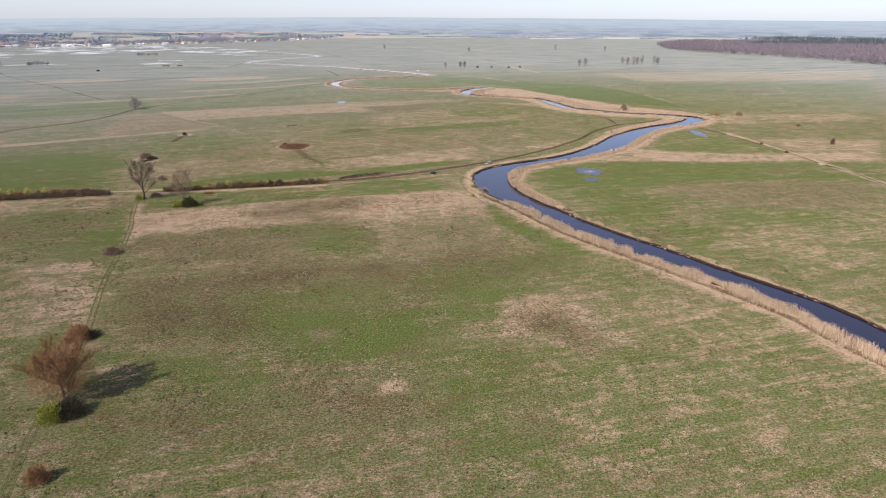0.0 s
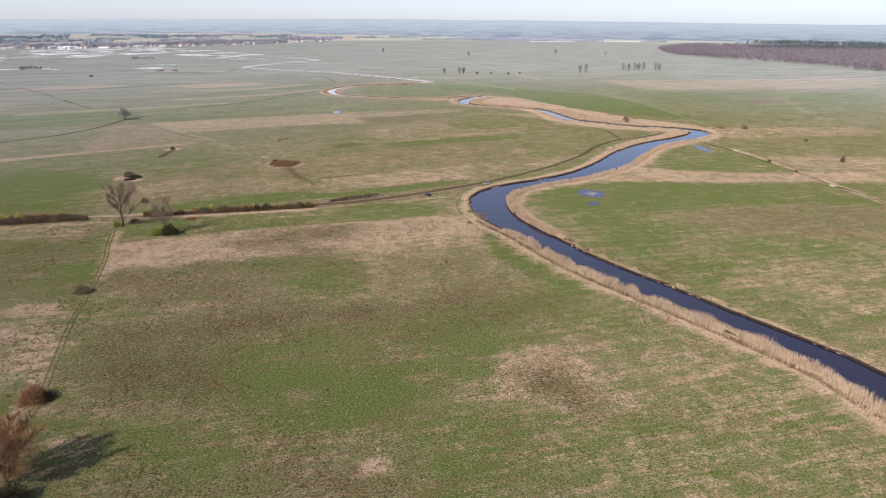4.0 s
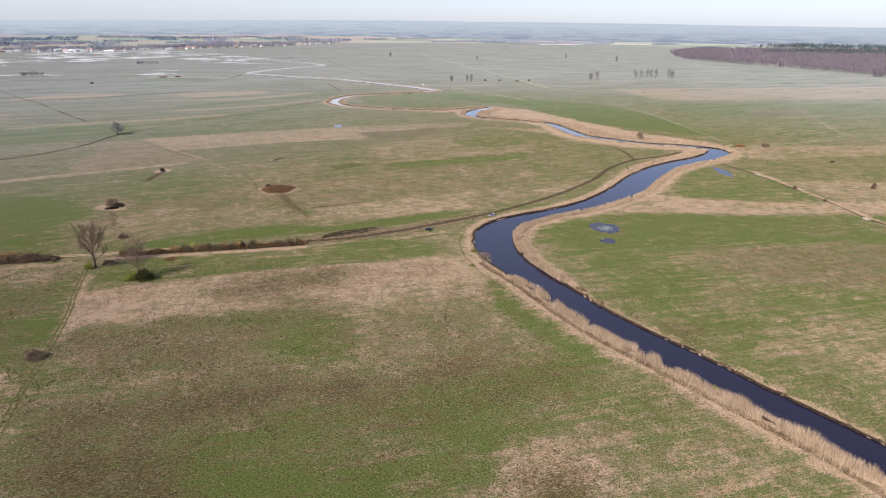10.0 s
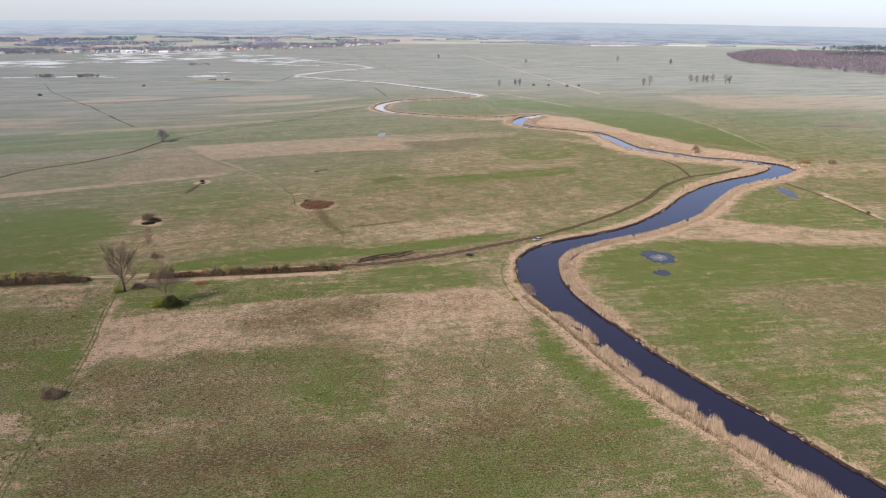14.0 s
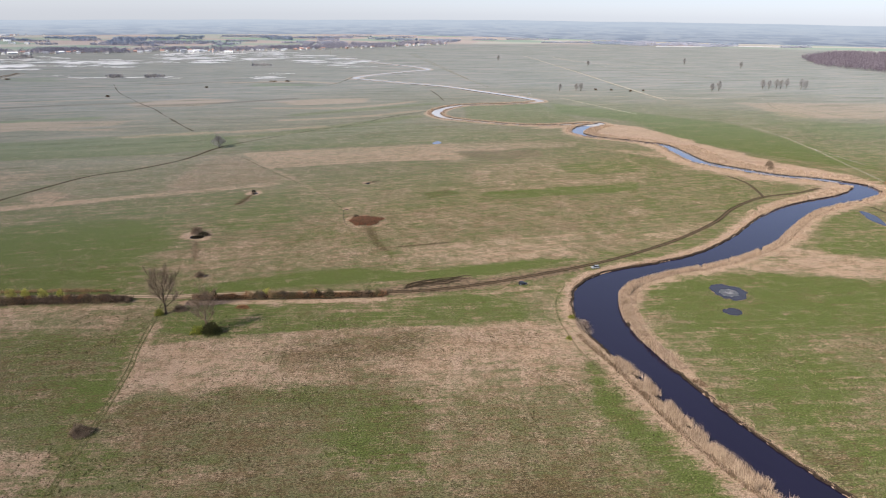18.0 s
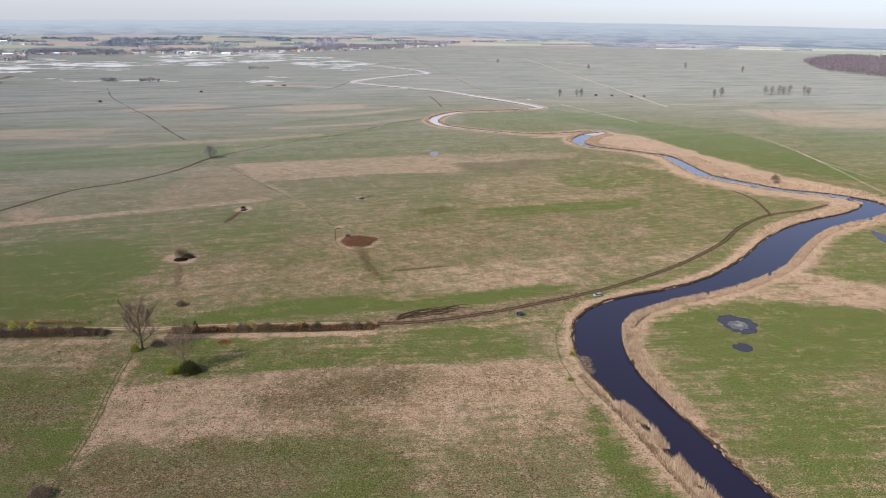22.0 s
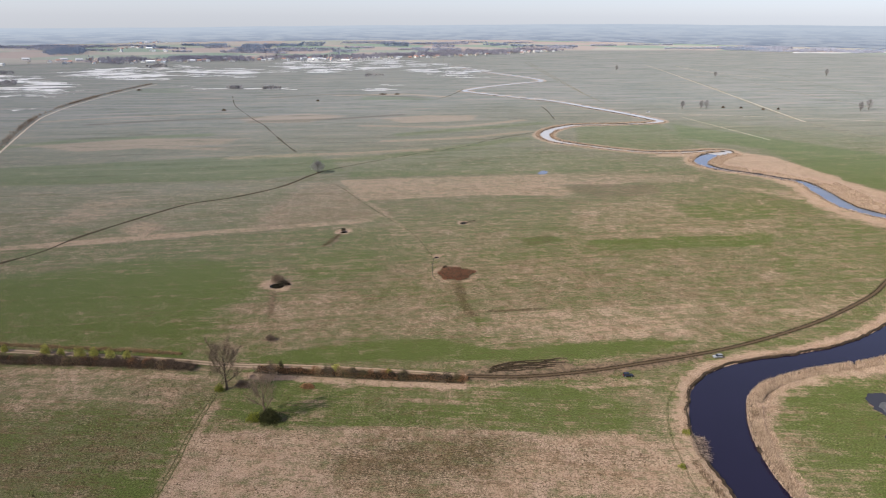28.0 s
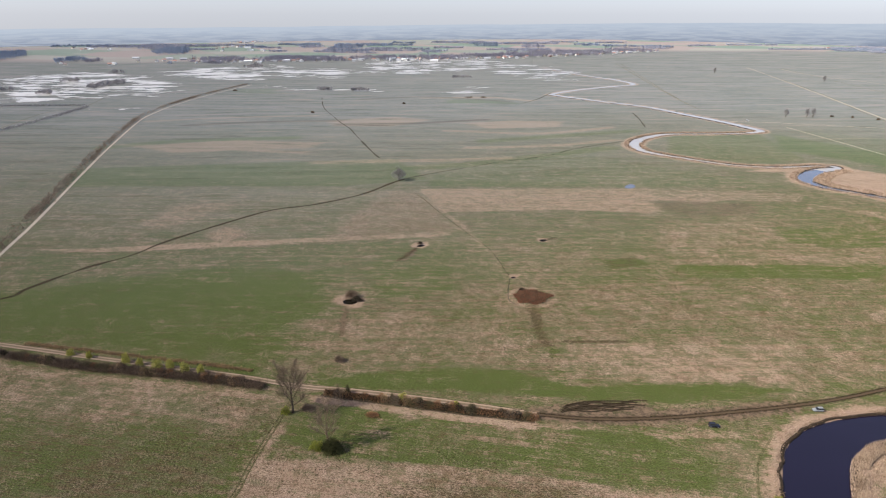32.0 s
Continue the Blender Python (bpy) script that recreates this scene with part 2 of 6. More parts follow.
def track_material(name, rut, mid, edge_soft=0.3, middle=0.55, rut_width=0.16):
    """Dirt track: two bare ruts, a thinly grassed middle and ragged edges; 'across' runs from -1 to 1."""
    n = Nodes(name)
    a = n.math('ABSOLUTE', n.attr("across"), 0)
    tex = n.noise(0.9, 5, 0.75)
    fine = n.noise(3.5, 4, 0.75)
    wob = n.math('MULTIPLY', n.math('SUBTRACT', n.noise(0.25, 4, 0.7), 0.5), 0.5)
    off = n.math('ABSOLUTE', n.math('SUBTRACT', n.math('ADD', a, wob), 0.52), 0)
    ruts = n.span(off, rut_width + 0.16, rut_width * 0.5)
    col = n.mix(ruts, mid, n.mix(n.span(fine, 0.35, 0.65), tuple(c * 0.7 for c in rut), tuple(c * 1.5 for c in rut)))
    edge = n.span(n.math('ADD', a, n.math('MULTIPLY', n.math('SUBTRACT', tex, 0.5), 1.2)), 1.0, 1.0 - edge_soft)
    cover = n.math('MULTIPLY', edge, n.math('MAXIMUM', ruts, n.span(n.math('ADD', tex, middle - 0.5), 0.35, 0.65)))
    m = n.done(col, 0.95, 0, 0.05)
    n.bump(fine, 0.5, 0.1)
    clear = n.tree.nodes.new("ShaderNodeBsdfTransparent")
    mixer = n.tree.nodes.new("ShaderNodeMixShader")
    n.link(cover, mixer.inputs[0])
    n.link(clear.outputs[0], mixer.inputs[1])
    n.link(n.bsdf.outputs[0], mixer.inputs[2])
    n.link(mixer.outputs[0], n.outp.inputs[0])
    return m


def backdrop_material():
    """Far hills under the spring sky, woods and fields in layers. Self-lit, with haze painted in by height."""
    n = Nodes("hazed_far_hills")
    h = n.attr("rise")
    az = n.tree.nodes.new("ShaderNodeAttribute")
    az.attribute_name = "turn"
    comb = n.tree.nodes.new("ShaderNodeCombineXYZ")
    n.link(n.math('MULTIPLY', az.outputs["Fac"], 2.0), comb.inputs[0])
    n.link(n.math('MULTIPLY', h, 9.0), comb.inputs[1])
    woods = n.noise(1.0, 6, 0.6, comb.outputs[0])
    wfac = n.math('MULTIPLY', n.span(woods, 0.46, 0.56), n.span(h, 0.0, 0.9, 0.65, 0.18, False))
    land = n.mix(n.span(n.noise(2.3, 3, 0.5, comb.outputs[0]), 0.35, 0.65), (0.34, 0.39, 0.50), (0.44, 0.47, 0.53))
    # Painted haze: land fades to pale blue towards the top.
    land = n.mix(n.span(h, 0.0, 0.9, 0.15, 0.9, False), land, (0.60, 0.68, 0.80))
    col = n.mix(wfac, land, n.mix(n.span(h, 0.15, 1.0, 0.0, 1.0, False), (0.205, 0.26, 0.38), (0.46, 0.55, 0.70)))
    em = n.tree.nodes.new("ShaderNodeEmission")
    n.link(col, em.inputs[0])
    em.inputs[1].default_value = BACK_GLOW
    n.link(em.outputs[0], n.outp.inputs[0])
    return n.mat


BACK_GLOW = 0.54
MAT_GROUND = ground_material()
MAT_WATER = water_material("river_water", (0.006, 0.0045, 0.014), 0.46)
MAT_POND = water_material("pond_water", (0.022, 0.021, 0.024), 0.3, None, 0.12)
# Pond centre: pale sky reflection painted as speckles.
MAT_POND_SKY = water_material("pond_sky_water", (0.055, 0.054, 0.052), 0.25, (0.20, 0.185, 0.165), 0.2)
# Upper reaches: the sky's grazing reflection painted into a pale base colour.
MAT_SKY_PALED = water_material("sky_paled_water", (0.29, 0.275, 0.255), 0.25, None, 0.2)
MAT_MID = water_material("sky_greyed_water", (0.085, 0.095, 0.115), 0.4, None, 0.1)
# Near-black and hardly glossy: shade over the holes put into the colour.
MAT_HOLE = water_material("shaded_hole_water", (0.008, 0.007, 0.005), 0.08)
MAT_FLOOD = flood_material()
# Far strip: mirrored sky painted as a pale base, as on the floods.
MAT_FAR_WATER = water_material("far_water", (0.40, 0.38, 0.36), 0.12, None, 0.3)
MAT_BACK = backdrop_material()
MAT_BANK = speckled("bank_soil", (0.009, 0.007, 0.005), (0.055, 0.038, 0.025), 1.1, islands=False)
MAT_REED = speckled("dry_reed", (0.17, 0.115, 0.078), (0.50, 0.375, 0.272), 0.25)
MAT_REED_DARK = speckled("old_reed", (0.06, 0.040, 0.026), (0.20, 0.135, 0.085), 0.25)
MAT_REED_RED = speckled("red_reed", (0.14, 0.055, 0.030), (0.30, 0.138, 0.082), 0.25)
MAT_TUFT = speckled("grass_tuft", (0.07, 0.065, 0.03), (0.30, 0.24, 0.14), 0.2)
MAT_MOSS = speckled("dark_tuft", (0.030, 0.026, 0.012), (0.085, 0.070, 0.034), 0.2)
MAT_BARK = speckled("grey_bark", (0.045, 0.034, 0.024), (0.13, 0.100, 0.070), 2.0, islands=False)
MAT_BARK_PALE = speckled("pale_bark", (0.12, 0.085, 0.055), (0.24, 0.175, 0.12), 2.0, islands=False)
MAT_TWIG = speckled("twig", (0.10, 0.070, 0.048), (0.25, 0.185, 0.13), 0.6)
MAT_TWIG_RED = speckled("budding_twig", (0.125, 0.062, 0.028), (0.30, 0.160, 0.080), 0.6)
MAT_TWIG_DARK = speckled("hedge_twig", (0.062, 0.044, 0.031), (0.175, 0.122, 0.083), 0.3)
MAT_TWIG_PALE = speckled("pale_twig", (0.20, 0.130, 0.065), (0.40, 0.280, 0.155), 0.6)
MAT_TWIG_DRIFT = speckled("driftwood", (0.07, 0.05, 0.04), (0.30, 0.23, 0.18), 0.6)
MAT_TWIG_OLIVE = speckled("olive_twig", (0.060, 0.054, 0.026), (0.165, 0.140, 0.070), 0.6)
MAT_BRAMBLE = speckled("bramble", (0.016, 0.014, 0.010), (0.060, 0.050, 0.030), 0.6)
MAT_LEAF = speckled("young_leaf", (0.21, 0.21, 0.038), (0.52, 0.49, 0.13), 0.8)
MAT_LEAF_GREEN = speckled("green_leaf", (0.085, 0.095, 0.014), (0.24, 0.245, 0.042), 0.8)
MAT_TWIG_GREY = speckled("grey_twig", (0.16, 0.15, 0.145), (0.28, 0.265, 0.255), 0.3)
MAT_IVY = speckled("dark_leaf", (0.020, 0.022, 0.008), (0.062, 0.062, 0.022), 0.8)
# Bare forest brown takes a bluish tint for distance haze.
MAT_FOREST = speckled("bare_forest", (0.110, 0.090, 0.113), (0.195, 0.165, 0.192), 0.02)
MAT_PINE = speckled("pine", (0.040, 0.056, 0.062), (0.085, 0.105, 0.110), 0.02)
# Pine again for farther off, paled and blued as painted haze.
MAT_PINE_HAZED = speckled("hazed_pine", (0.20, 0.245, 0.325), (0.28, 0.33, 0.41), 0.02)
# Scrub in the flood meadows, lightened to carry distance haze.
MAT_SCRUB_HAZED = speckled("hazed_scrub", (0.25, 0.235, 0.235), (0.36, 0.34, 0.335), 0.05)
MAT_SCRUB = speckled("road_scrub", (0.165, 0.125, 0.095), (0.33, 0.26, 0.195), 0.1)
# Village trees and hedgerows: haze painted in as pale, bluish grey.
MAT_GROVE_HAZED = speckled("village_trees", (0.20, 0.192, 0.235), (0.32, 0.31, 0.36), 0.02)
MAT_HEDGEROW_HAZED = speckled("hazed_hedgerow", (0.28, 0.29, 0.355), (0.38, 0.39, 0.45), 0.02)
MAT_TRACK = track_material("dirt_track", (0.080, 0.074, 0.034), (0.072, 0.082, 0.028), 0.6, 0.4, 0.13)
MAT_MUD = track_material("mud_track", (0.040, 0.028, 0.018), (0.066, 0.048, 0.029), 0.8, 0.9, 0.4)
MAT_GRAVEL = track_material("gravel_road", (0.33, 0.28, 0.225), (0.35, 0.30, 0.245), 0.15, 1.0)
MAT_LANE = track_material("lane", (0.24, 0.175, 0.130), (0.14, 0.105, 0.070), 0.25, 0.9)
MAT_FAINT = track_material("worn_path", (0.22, 0.195, 0.145), (0.185, 0.17, 0.125), 0.9, 0.6)
MAT_WHITE_PATH = track_material("pale_path", (0.31, 0.28, 0.22), (0.27, 0.25, 0.19), 0.6, 0.8)
MAT_DRAIN = track_material("drain", (0.070, 0.066, 0.046), (0.10, 0.095, 0.062), 0.9, 0.45, 0.6)
MAT_RUT = track_material("wet_rut", (0.026, 0.019, 0.012), (0.034, 0.025, 0.016), 0.6, 0.8, 0.6)
MAT_SHALLOW = track_material("shallow_drain", (0.088, 0.080, 0.044), (0.11, 0.10, 0.055), 1.0, 0.3, 0.5)
MAT_DITCH = track_material("ditch_bed", (0.050, 0.038, 0.024), (0.034, 0.025, 0.016), 0.9, 0.6, 0.6)

# ---------- mesh helpers ----------


def mesh_from(name, verts, faces, mat, attrs=None, smooth=False):
    """A mesh from arrays; faces is an (n, 3) or (n, 4) array."""
    verts, faces = np.asarray(verts, np.float32), np.asarray(faces, np.int32)
    me = bpy.data.meshes.new(name)
    k = faces.shape[1]
    me.vertices.add(len(verts))
    me.vertices.foreach_set("co", verts.ravel())
    me.loops.add(faces.size)
    me.loops.foreach_set("vertex_index", faces.ravel())
    me.polygons.add(len(faces))
    me.polygons.foreach_set("loop_start", np.arange(0, faces.size, k, dtype=np.int32))
    me.update(calc_edges=True)
    for key, vals in (attrs or {}).items():
        at = me.attributes.new(key, 'FLOAT', 'POINT')
        at.data.foreach_set("value", np.asarray(vals, np.float32).ravel())
    me.materials.append(mat)
    if smooth:
        me.polygons.foreach_set("use_smooth", np.ones(len(faces), bool))
    me.validate()
    return me


def part(name, me, parent, label=""):
    """One mesh as a part of a thing or of a part."""
    ob = new(name, me)
    ob.parent = parent
    if label:
        ob["label"] = label
    return ob


def bm_mesh(name, bm, mat):
    me = bpy.data.meshes.new(name)
    bm.to_mesh(me)
    bm.free()
    me.materials.append(mat)
    return me


def thing(name, place, label, category, group="", turn=0.0, size=1.0):
    ob = new(name)
    ob.matrix_world = pose(*place, 0, 0, turn) @ Matrix.Diagonal((size, size, size, 1))
    return tagged(ob, label, category, group)


def spline(points, step=3.0):
    """Rounded line through points, evenly cut; any number of columns."""
    p = np.array(points, float)
    p = np.vstack([2 * p[0] - p[1], p, 2 * p[-1] - p[-2]])
    out = []
    for i in range(1, len(p) - 2):
        a, b, c, d = p[i - 1:i + 3]
        m = max(2, int(np.hypot(*(c - b)[:2]) / step))
        for t in np.arange(m) / m:
            out.append(0.5 * (2 * b + (c - a) * t + (2 * a - 5 * b + 4 * c - d) * t ** 2 + (3 * b - a - 3 * c + d) * t ** 3))
    out.append(p[-2])
    return np.array(out)


def normals2(line):
    """Unit normals to the left of a line's way."""
    d = np.gradient(line[:, :2], axis=0)
    d /= np.linalg.norm(d, axis=1)[:, None] + 1e-9
    return np.c_[-d[:, 1], d[:, 0]]


def line_distance(px, py, line, extra=None):
    """Distance to a polyline, with the third column (half width) taken off where there is one, and the side (left: +)."""
    best = np.full(px.shape, 1e9)
    side = np.zeros(px.shape)
    for a, b in zip(line[:-1], line[1:]):
        dx, dy = b[0] - a[0], b[1] - a[1]
        ll = dx * dx + dy * dy + 1e-9
        t = np.clip(((px - a[0]) * dx + (py - a[1]) * dy) / ll, 0, 1)
        d = np.hypot(px - a[0] - t * dx, py - a[1] - t * dy)
        if len(a) > 2:
            d = d - (a[2] + t * (b[2] - a[2]))
        near = d < best
        best[near] = d[near]
        side[near] = np.sign(dx * (py - a[1]) - dy * (px - a[0]))[near]
    return best, side


def inside(px, py, poly):
    c = np.zeros(px.shape, bool)
    n = len(poly)
    for i in range(n):
        (x0, y0), (x1, y1) = poly[i - 1], poly[i]
        c ^= ((y0 > py) != (y1 > py)) & (px < (x1 - x0) * (py - y0) / ((y1 - y0) or 1e-9) + x0)
    return c


# ---------- plan of the valley ----------
RIVER_LOW = [(170, 60, 8.5), (150, 128, 8.5), (129, 175, 8.5), (122, 196, 8.2), (111, 215, 7.8), (97, 236, 7.8), (84, 256, 8.2), (71, 275, 8.3),
             (60, 294, 8), (50, 316, 7.7), (42, 333, 8), (35, 348, 9), (30, 365, 10), (29, 383, 10), (32, 401, 9.6), (45, 419, 8),
             (67, 436, 6.5), (86, 450, 7.5), (105, 469, 9), (125, 495, 11), (140, 522, 11), (163, 559, 10.5), (188, 586, 9)]
RIVER_MID = [(216, 609, 9), (236, 631, 9.5), (241, 648, 8), (229, 661, 6), (212, 670, 5), (187, 676, 5), (165, 691, 6), (135, 718, 7), (122, 765, 7),
             (113, 797, 5), (98, 808, 4), (70, 822, 4), (48, 831, 4.5), (30, 851, 6), (30, 875, 8), (40, 905, 8), (57, 930, 6), (46, 934, 4), (6, 907, 4),
             (-36, 897, 4.5), (-94, 913, 5), (-133, 932, 5.5)]
RIVER_FAR = [(-152, 968, 6), (-150, 1015, 6.5), (-128, 1060, 6.5), (-75, 1090, 5.5), (-23, 1131, 5.5), (-45, 1170, 6), (-80, 1208, 6), (-126, 1250, 6),
             (-205, 1320, 5), (-297, 1365, 5), (-390, 1415, 6), (-402, 1440, 6), (-382, 1520, 6), (-335, 1625, 6), (-302, 1690, 6), (-350, 1770, 6),
             (-440, 1850, 5), (-530, 1950, 5), (-640, 2080, 5)]
RIVER = spline(RIVER_LOW + RIVER_MID + RIVER_FAR, 4.0)
PONDS = [(90.5, 405.5, 8.5, 9.5), (87.5, 383, 4.5, 4), (212, 556, 4, 17), (-112, 758, 4, 9)]
HOLLOWS = [(-193, 432.5, 4.5, 4.0), (-203, 531, 2.6, 3.0), (-133.5, 578, 2.6, 3), (-127, 505, 1.5, 2.2)]
LEVEL = -0.55


def axis(fine_lo, fine_hi, step, grow, lo, hi):
    """Coordinates that lie close together in the middle and spread outwards."""
    mid = list(np.arange(fine_lo, fine_hi + step, step))
    up, s = [], step
    while not up or up[-1] < hi:
        up.append((up[-1] if up else mid[-1]) + s)
        s *= 1 + grow
    down, s = [], step
    while not down or down[-1] > lo:
        down.append((down[-1] if down else mid[0]) - s)
        s *= 1 + grow
    return np.array(down[::-1] + mid + up)


def ground():
    gx = axis(-300, 260, 2.0, 0.02, -4950, 4950)
    gy = axis(90, 620, 2.0, 0.017, -3000, 4950)
    X, Y = np.meshgrid(gx, gy)
    shape = X.shape
    x, y = X.ravel(), Y.ravel()
    z = np.zeros_like(x)
    dry, lush, brown, soil, far, far_haze, north = (np.full_like(x, v) for v in (0.40, 0.46, 0.2, 0, 0, 0, 0))

    sway = np.zeros((len(x), 2))
    for q in np.nonzero((abs(x) < 420) & (y < 900) & (y > 60))[0]:
        a, b = noise.noise(Vector((x[q] * 0.06, y[q] * 0.06, 0.5))), noise.noise(Vector((x[q] * 0.22, y[q] * 0.22, 3.5)))
        sway[q] = 4.5 * a + 2.0 * b, 2.6 * a - 1.6 * b

    def near_box(pts, m):
        p = np.array([q[:2] for q in pts])
        return np.nonzero((x > p[:, 0].min() - m) & (x < p[:, 0].max() + m) & (y > p[:, 1].min() - m) & (y < p[:, 1].max() + m))[0]

    def stroke(layer, amount, pts, width, soft):
        i = near_box(pts, width + soft)
        d, _ = line_distance(x[i], y[i], np.array(spline(pts, 8))[:, :2])
        layer[i] = np.maximum(layer[i], amount * np.clip(1 - (d - width) / soft, 0, 1))

    def area(layer, amount, poly, soft):
        i = near_box(poly, soft + 6)
        closed = np.array(list(poly) + [poly[0]], float)
        wx, wy = x[i] + sway[i, 0], y[i] + sway[i, 1]
        d, _ = line_distance(wx, wy, closed)
        d = np.where(inside(wx, wy, poly), -d, d)
        layer[i] = np.maximum(layer[i], amount * np.clip(0.5 - d / soft, 0, 1))

    def tint(poly, soft, d_to, l_to, b_to):
        """Lay one kind of grass over a parcel: how bleached, how fresh and how brown."""
        i = near_box(poly, soft * 1.6 + 8)
        soft = soft * 1.6 if soft > 4 else soft
        closed = np.array(list(poly) + [poly[0]], float)
        k = min(1.3, soft / 9)
        wx, wy = x[i] + k * sway[i, 0], y[i] + k * sway[i, 1]
        d, _ = line_distance(wx, wy, closed)
        m = np.clip(0.5 - np.where(inside(wx, wy, poly), -d, d) / soft, 0, 1)
        for layer, goal in ((dry, d_to), (lush, l_to), (brown, b_to)):
            layer[i] += m * (goal - layer[i])

    # parcels of bleached, fresh and brown grass, each laid over the one before
    # west field
    tint([(-220, 329), (-167, 341), (-157, 321), (-138, 275), (-125, 235), (-120, 206)], 14, 0.28, 0.5, 0.35)
    tint([(-294, 307), (-237, 320), (-166, 340), (-162, 328), (-171, 311), (-198, 301), (-214, 289), (-258, 284)], 10, 0.6, 0.2, 0.15)
    tint([(-241, 274), (-205, 294), (-174, 305), (-155, 317), (-140, 284), (-204, 252)], 12, 0.26, 0.58, 0.36)
    tint([(-204, 271), (-166, 293), (-150, 279), (-192, 258)], 10, 0.32, 0.42, 0.45)
    tint([(-151, 273), (-144, 287), (-134, 275), (-131, 260), (-140, 259)], 5, 0, 0.95, 0.15)
    tint([(-160, 238), (-138, 239), (-117, 219), (-113, 193), (-114, 179), (-121, 176)], 6, 0.66, 0.15, 0.1)
    tint([(-114, 164), (-114, 179), (-104, 171), (-103, 161), (-106, 151)], 5, 0.03, 0.8, 0.15)
    # hay field south of the road
    tint([(-144, 304), (-128, 313), (-106, 321), (-79, 332), (-52, 340), (-18, 349), (16, 358), (23, 340), (26, 322), (36, 301), (15, 297), (-20, 293), (-50, 294), (-74, 287), (-102, 278), (-130, 269), (-137, 287)], 3, 0.95, 0.05, 0.26)
    tint([(-93, 313), (-62, 335), (-36, 337), (-41, 320), (-67, 300), (-89, 299)], 10, 0.62, 0.1, 0.62)
    tint([(-132, 286), (-107, 307), (-91, 295), (-69, 290), (-102, 279), (-129, 269)], 6, 0.95, 0.05, 0.1)
    tint([(-67, 300), (-41, 304), (-40, 297), (-57, 291)], 5, 0.55, 0.2, 0.55)
    tint([(-49, 292), (-23, 307), (26, 322), (45, 281), (-23, 268), (-35, 279)], 12, 0.68, 0.18, 0.12)
    tint([(-130, 269), (-101, 277), (-49, 292), (-31, 275), (-32, 267), (-124, 249)], 10, 0.29, 0.42, 0.52)
    tint([(-98, 275), (-75, 280), (-46, 281), (-29, 273), (-32, 267), (-66, 260), (-82, 265)], 10, 0.11, 0.72, 0.3)
    tint([(-121, 259), (-98, 274), (-56, 276), (-46, 249), (-65, 237), (-106, 239)], 10, 0.46, 0.15, 0.5)
    tint([(-61, 270), (-44, 276), (-25, 265), (-31, 252), (-49, 253)], 8, 0.11, 0.75, 0.22)
    tint([(-31, 277), (21, 319), (28, 279), (23, 260), (-12, 246)], 12, 0.49, 0.2, 0.4)
    tint([(-110, 219), (-94, 222), (-57, 241), (-11, 242), (23, 260), (25, 244), (-10, 228), (-43, 221), (-71, 208), (-102, 207)], 12, 0.32, 0.2, 0.72)
    tint([(-57, 211), (-33, 221), (16, 240), (46, 261), (50, 241), (23, 217), (-8, 204), (-29, 199), (-49, 198)], 12, 0.09, 0.65, 0.42)
    tint([(-105, 202), (-71, 208), (-49, 198), (-39, 176), (-89, 175)], 12, 0.19, 0.38, 0.7)
    # near meadow
    tint([(-63, 210), (-14, 216), (-2, 195), (-61, 194)], 10, 0.21, 0.55, 0.3)
    tint([(1, 212), (24, 221), (22, 195), (3, 188)], 8, 0.11, 0.7, 0.2)
    tint([(-61, 194), (-37, 198), (-13, 195), (-2, 188), (-5, 168), (-19, 164), (-41, 166), (-54, 177)], 9, 0, 0.95, 0.18)
    tint([(-41, 180), (-31, 182), (-29, 176), (-38, 174)], 4, 0.41, 0.28, 0.27)
    tint([(-35, 187), (-14, 187), (-14, 168), (-27, 168)], 8, 0, 1.15, 0.1)
    tint([(-42, 159), (-10, 162), (-1, 147), (-8, 125), (-31, 123), (-44, 138)], 14, 0.31, 0.33, 0.44)
    tint([(-79, 164), (-54, 162), (-48, 152), (-60, 147), (-72, 149)], 8, 0.06, 0.75, 0.25)
    tint([(-88, 144), (-71, 147), (-48, 140), (-40, 123), (-81, 122)], 12, 0.23, 0.43, 0.44)
    tint([(34, 163), (92, 196), (109, 167), (111, 154), (93, 124), (15, 123), (17, 139)], 16, 0.41, 0.48, 0.05)
    tint([(-2, 165), (19, 169), (30, 158), (29, 139), (7, 141)], 12, 0.16, 0.7, 0.2)
    tint([(12, 143), (29, 139), (31, 123), (6, 123)], 8, 0.31, 0.48, 0.312)
    tint([(40, 200), (72, 213), (93, 200), (66, 182), (50, 181)], 10, 0.48, 0.38, 0.085)
    tint([(19, 204), (34, 210), (42, 200), (50, 188), (54, 178), (43, 174), (30, 176), (21, 184)], 6, 0.92, 0.05, 0.35)
    tint([(27, 195), (36, 196), (46, 181), (40, 167), (35, 173), (27, 181)], 6, 0.48, 0.13, 0.637)
    tint([(-16, 151), (-10, 152), (-7, 146), (-15, 145)], 3, 0.95, 0.05, 0.05)
    tint([(2, 152), (5, 154), (6, 140), (4, 141)], 3, 0, 0.9, 0.3)
    tint([(23, 325), (28, 316), (56, 273), (63, 253), (54, 249), (38, 270), (25, 298)], 4, 0.12, 0.9, 0)
    # strip between the road and the hay field
    tint([(-146, 318), (-151, 332), (-136, 349), (-65, 367), (17, 398), (15, 364), (-20, 351), (-46, 342), (-65, 339), (-101, 325), (-115, 318), (-130, 318)], 3, 0.27, 0.72, 0.1)
    tint([(-7, 389), (19, 398), (16, 363), (3, 356)], 8, 0.62, 0.3, 0.12)
    tint([(-115, 349), (-63, 363), (-53, 366), (-62, 354), (-102, 342)], 6, 0.45, 0.55, 0.2)
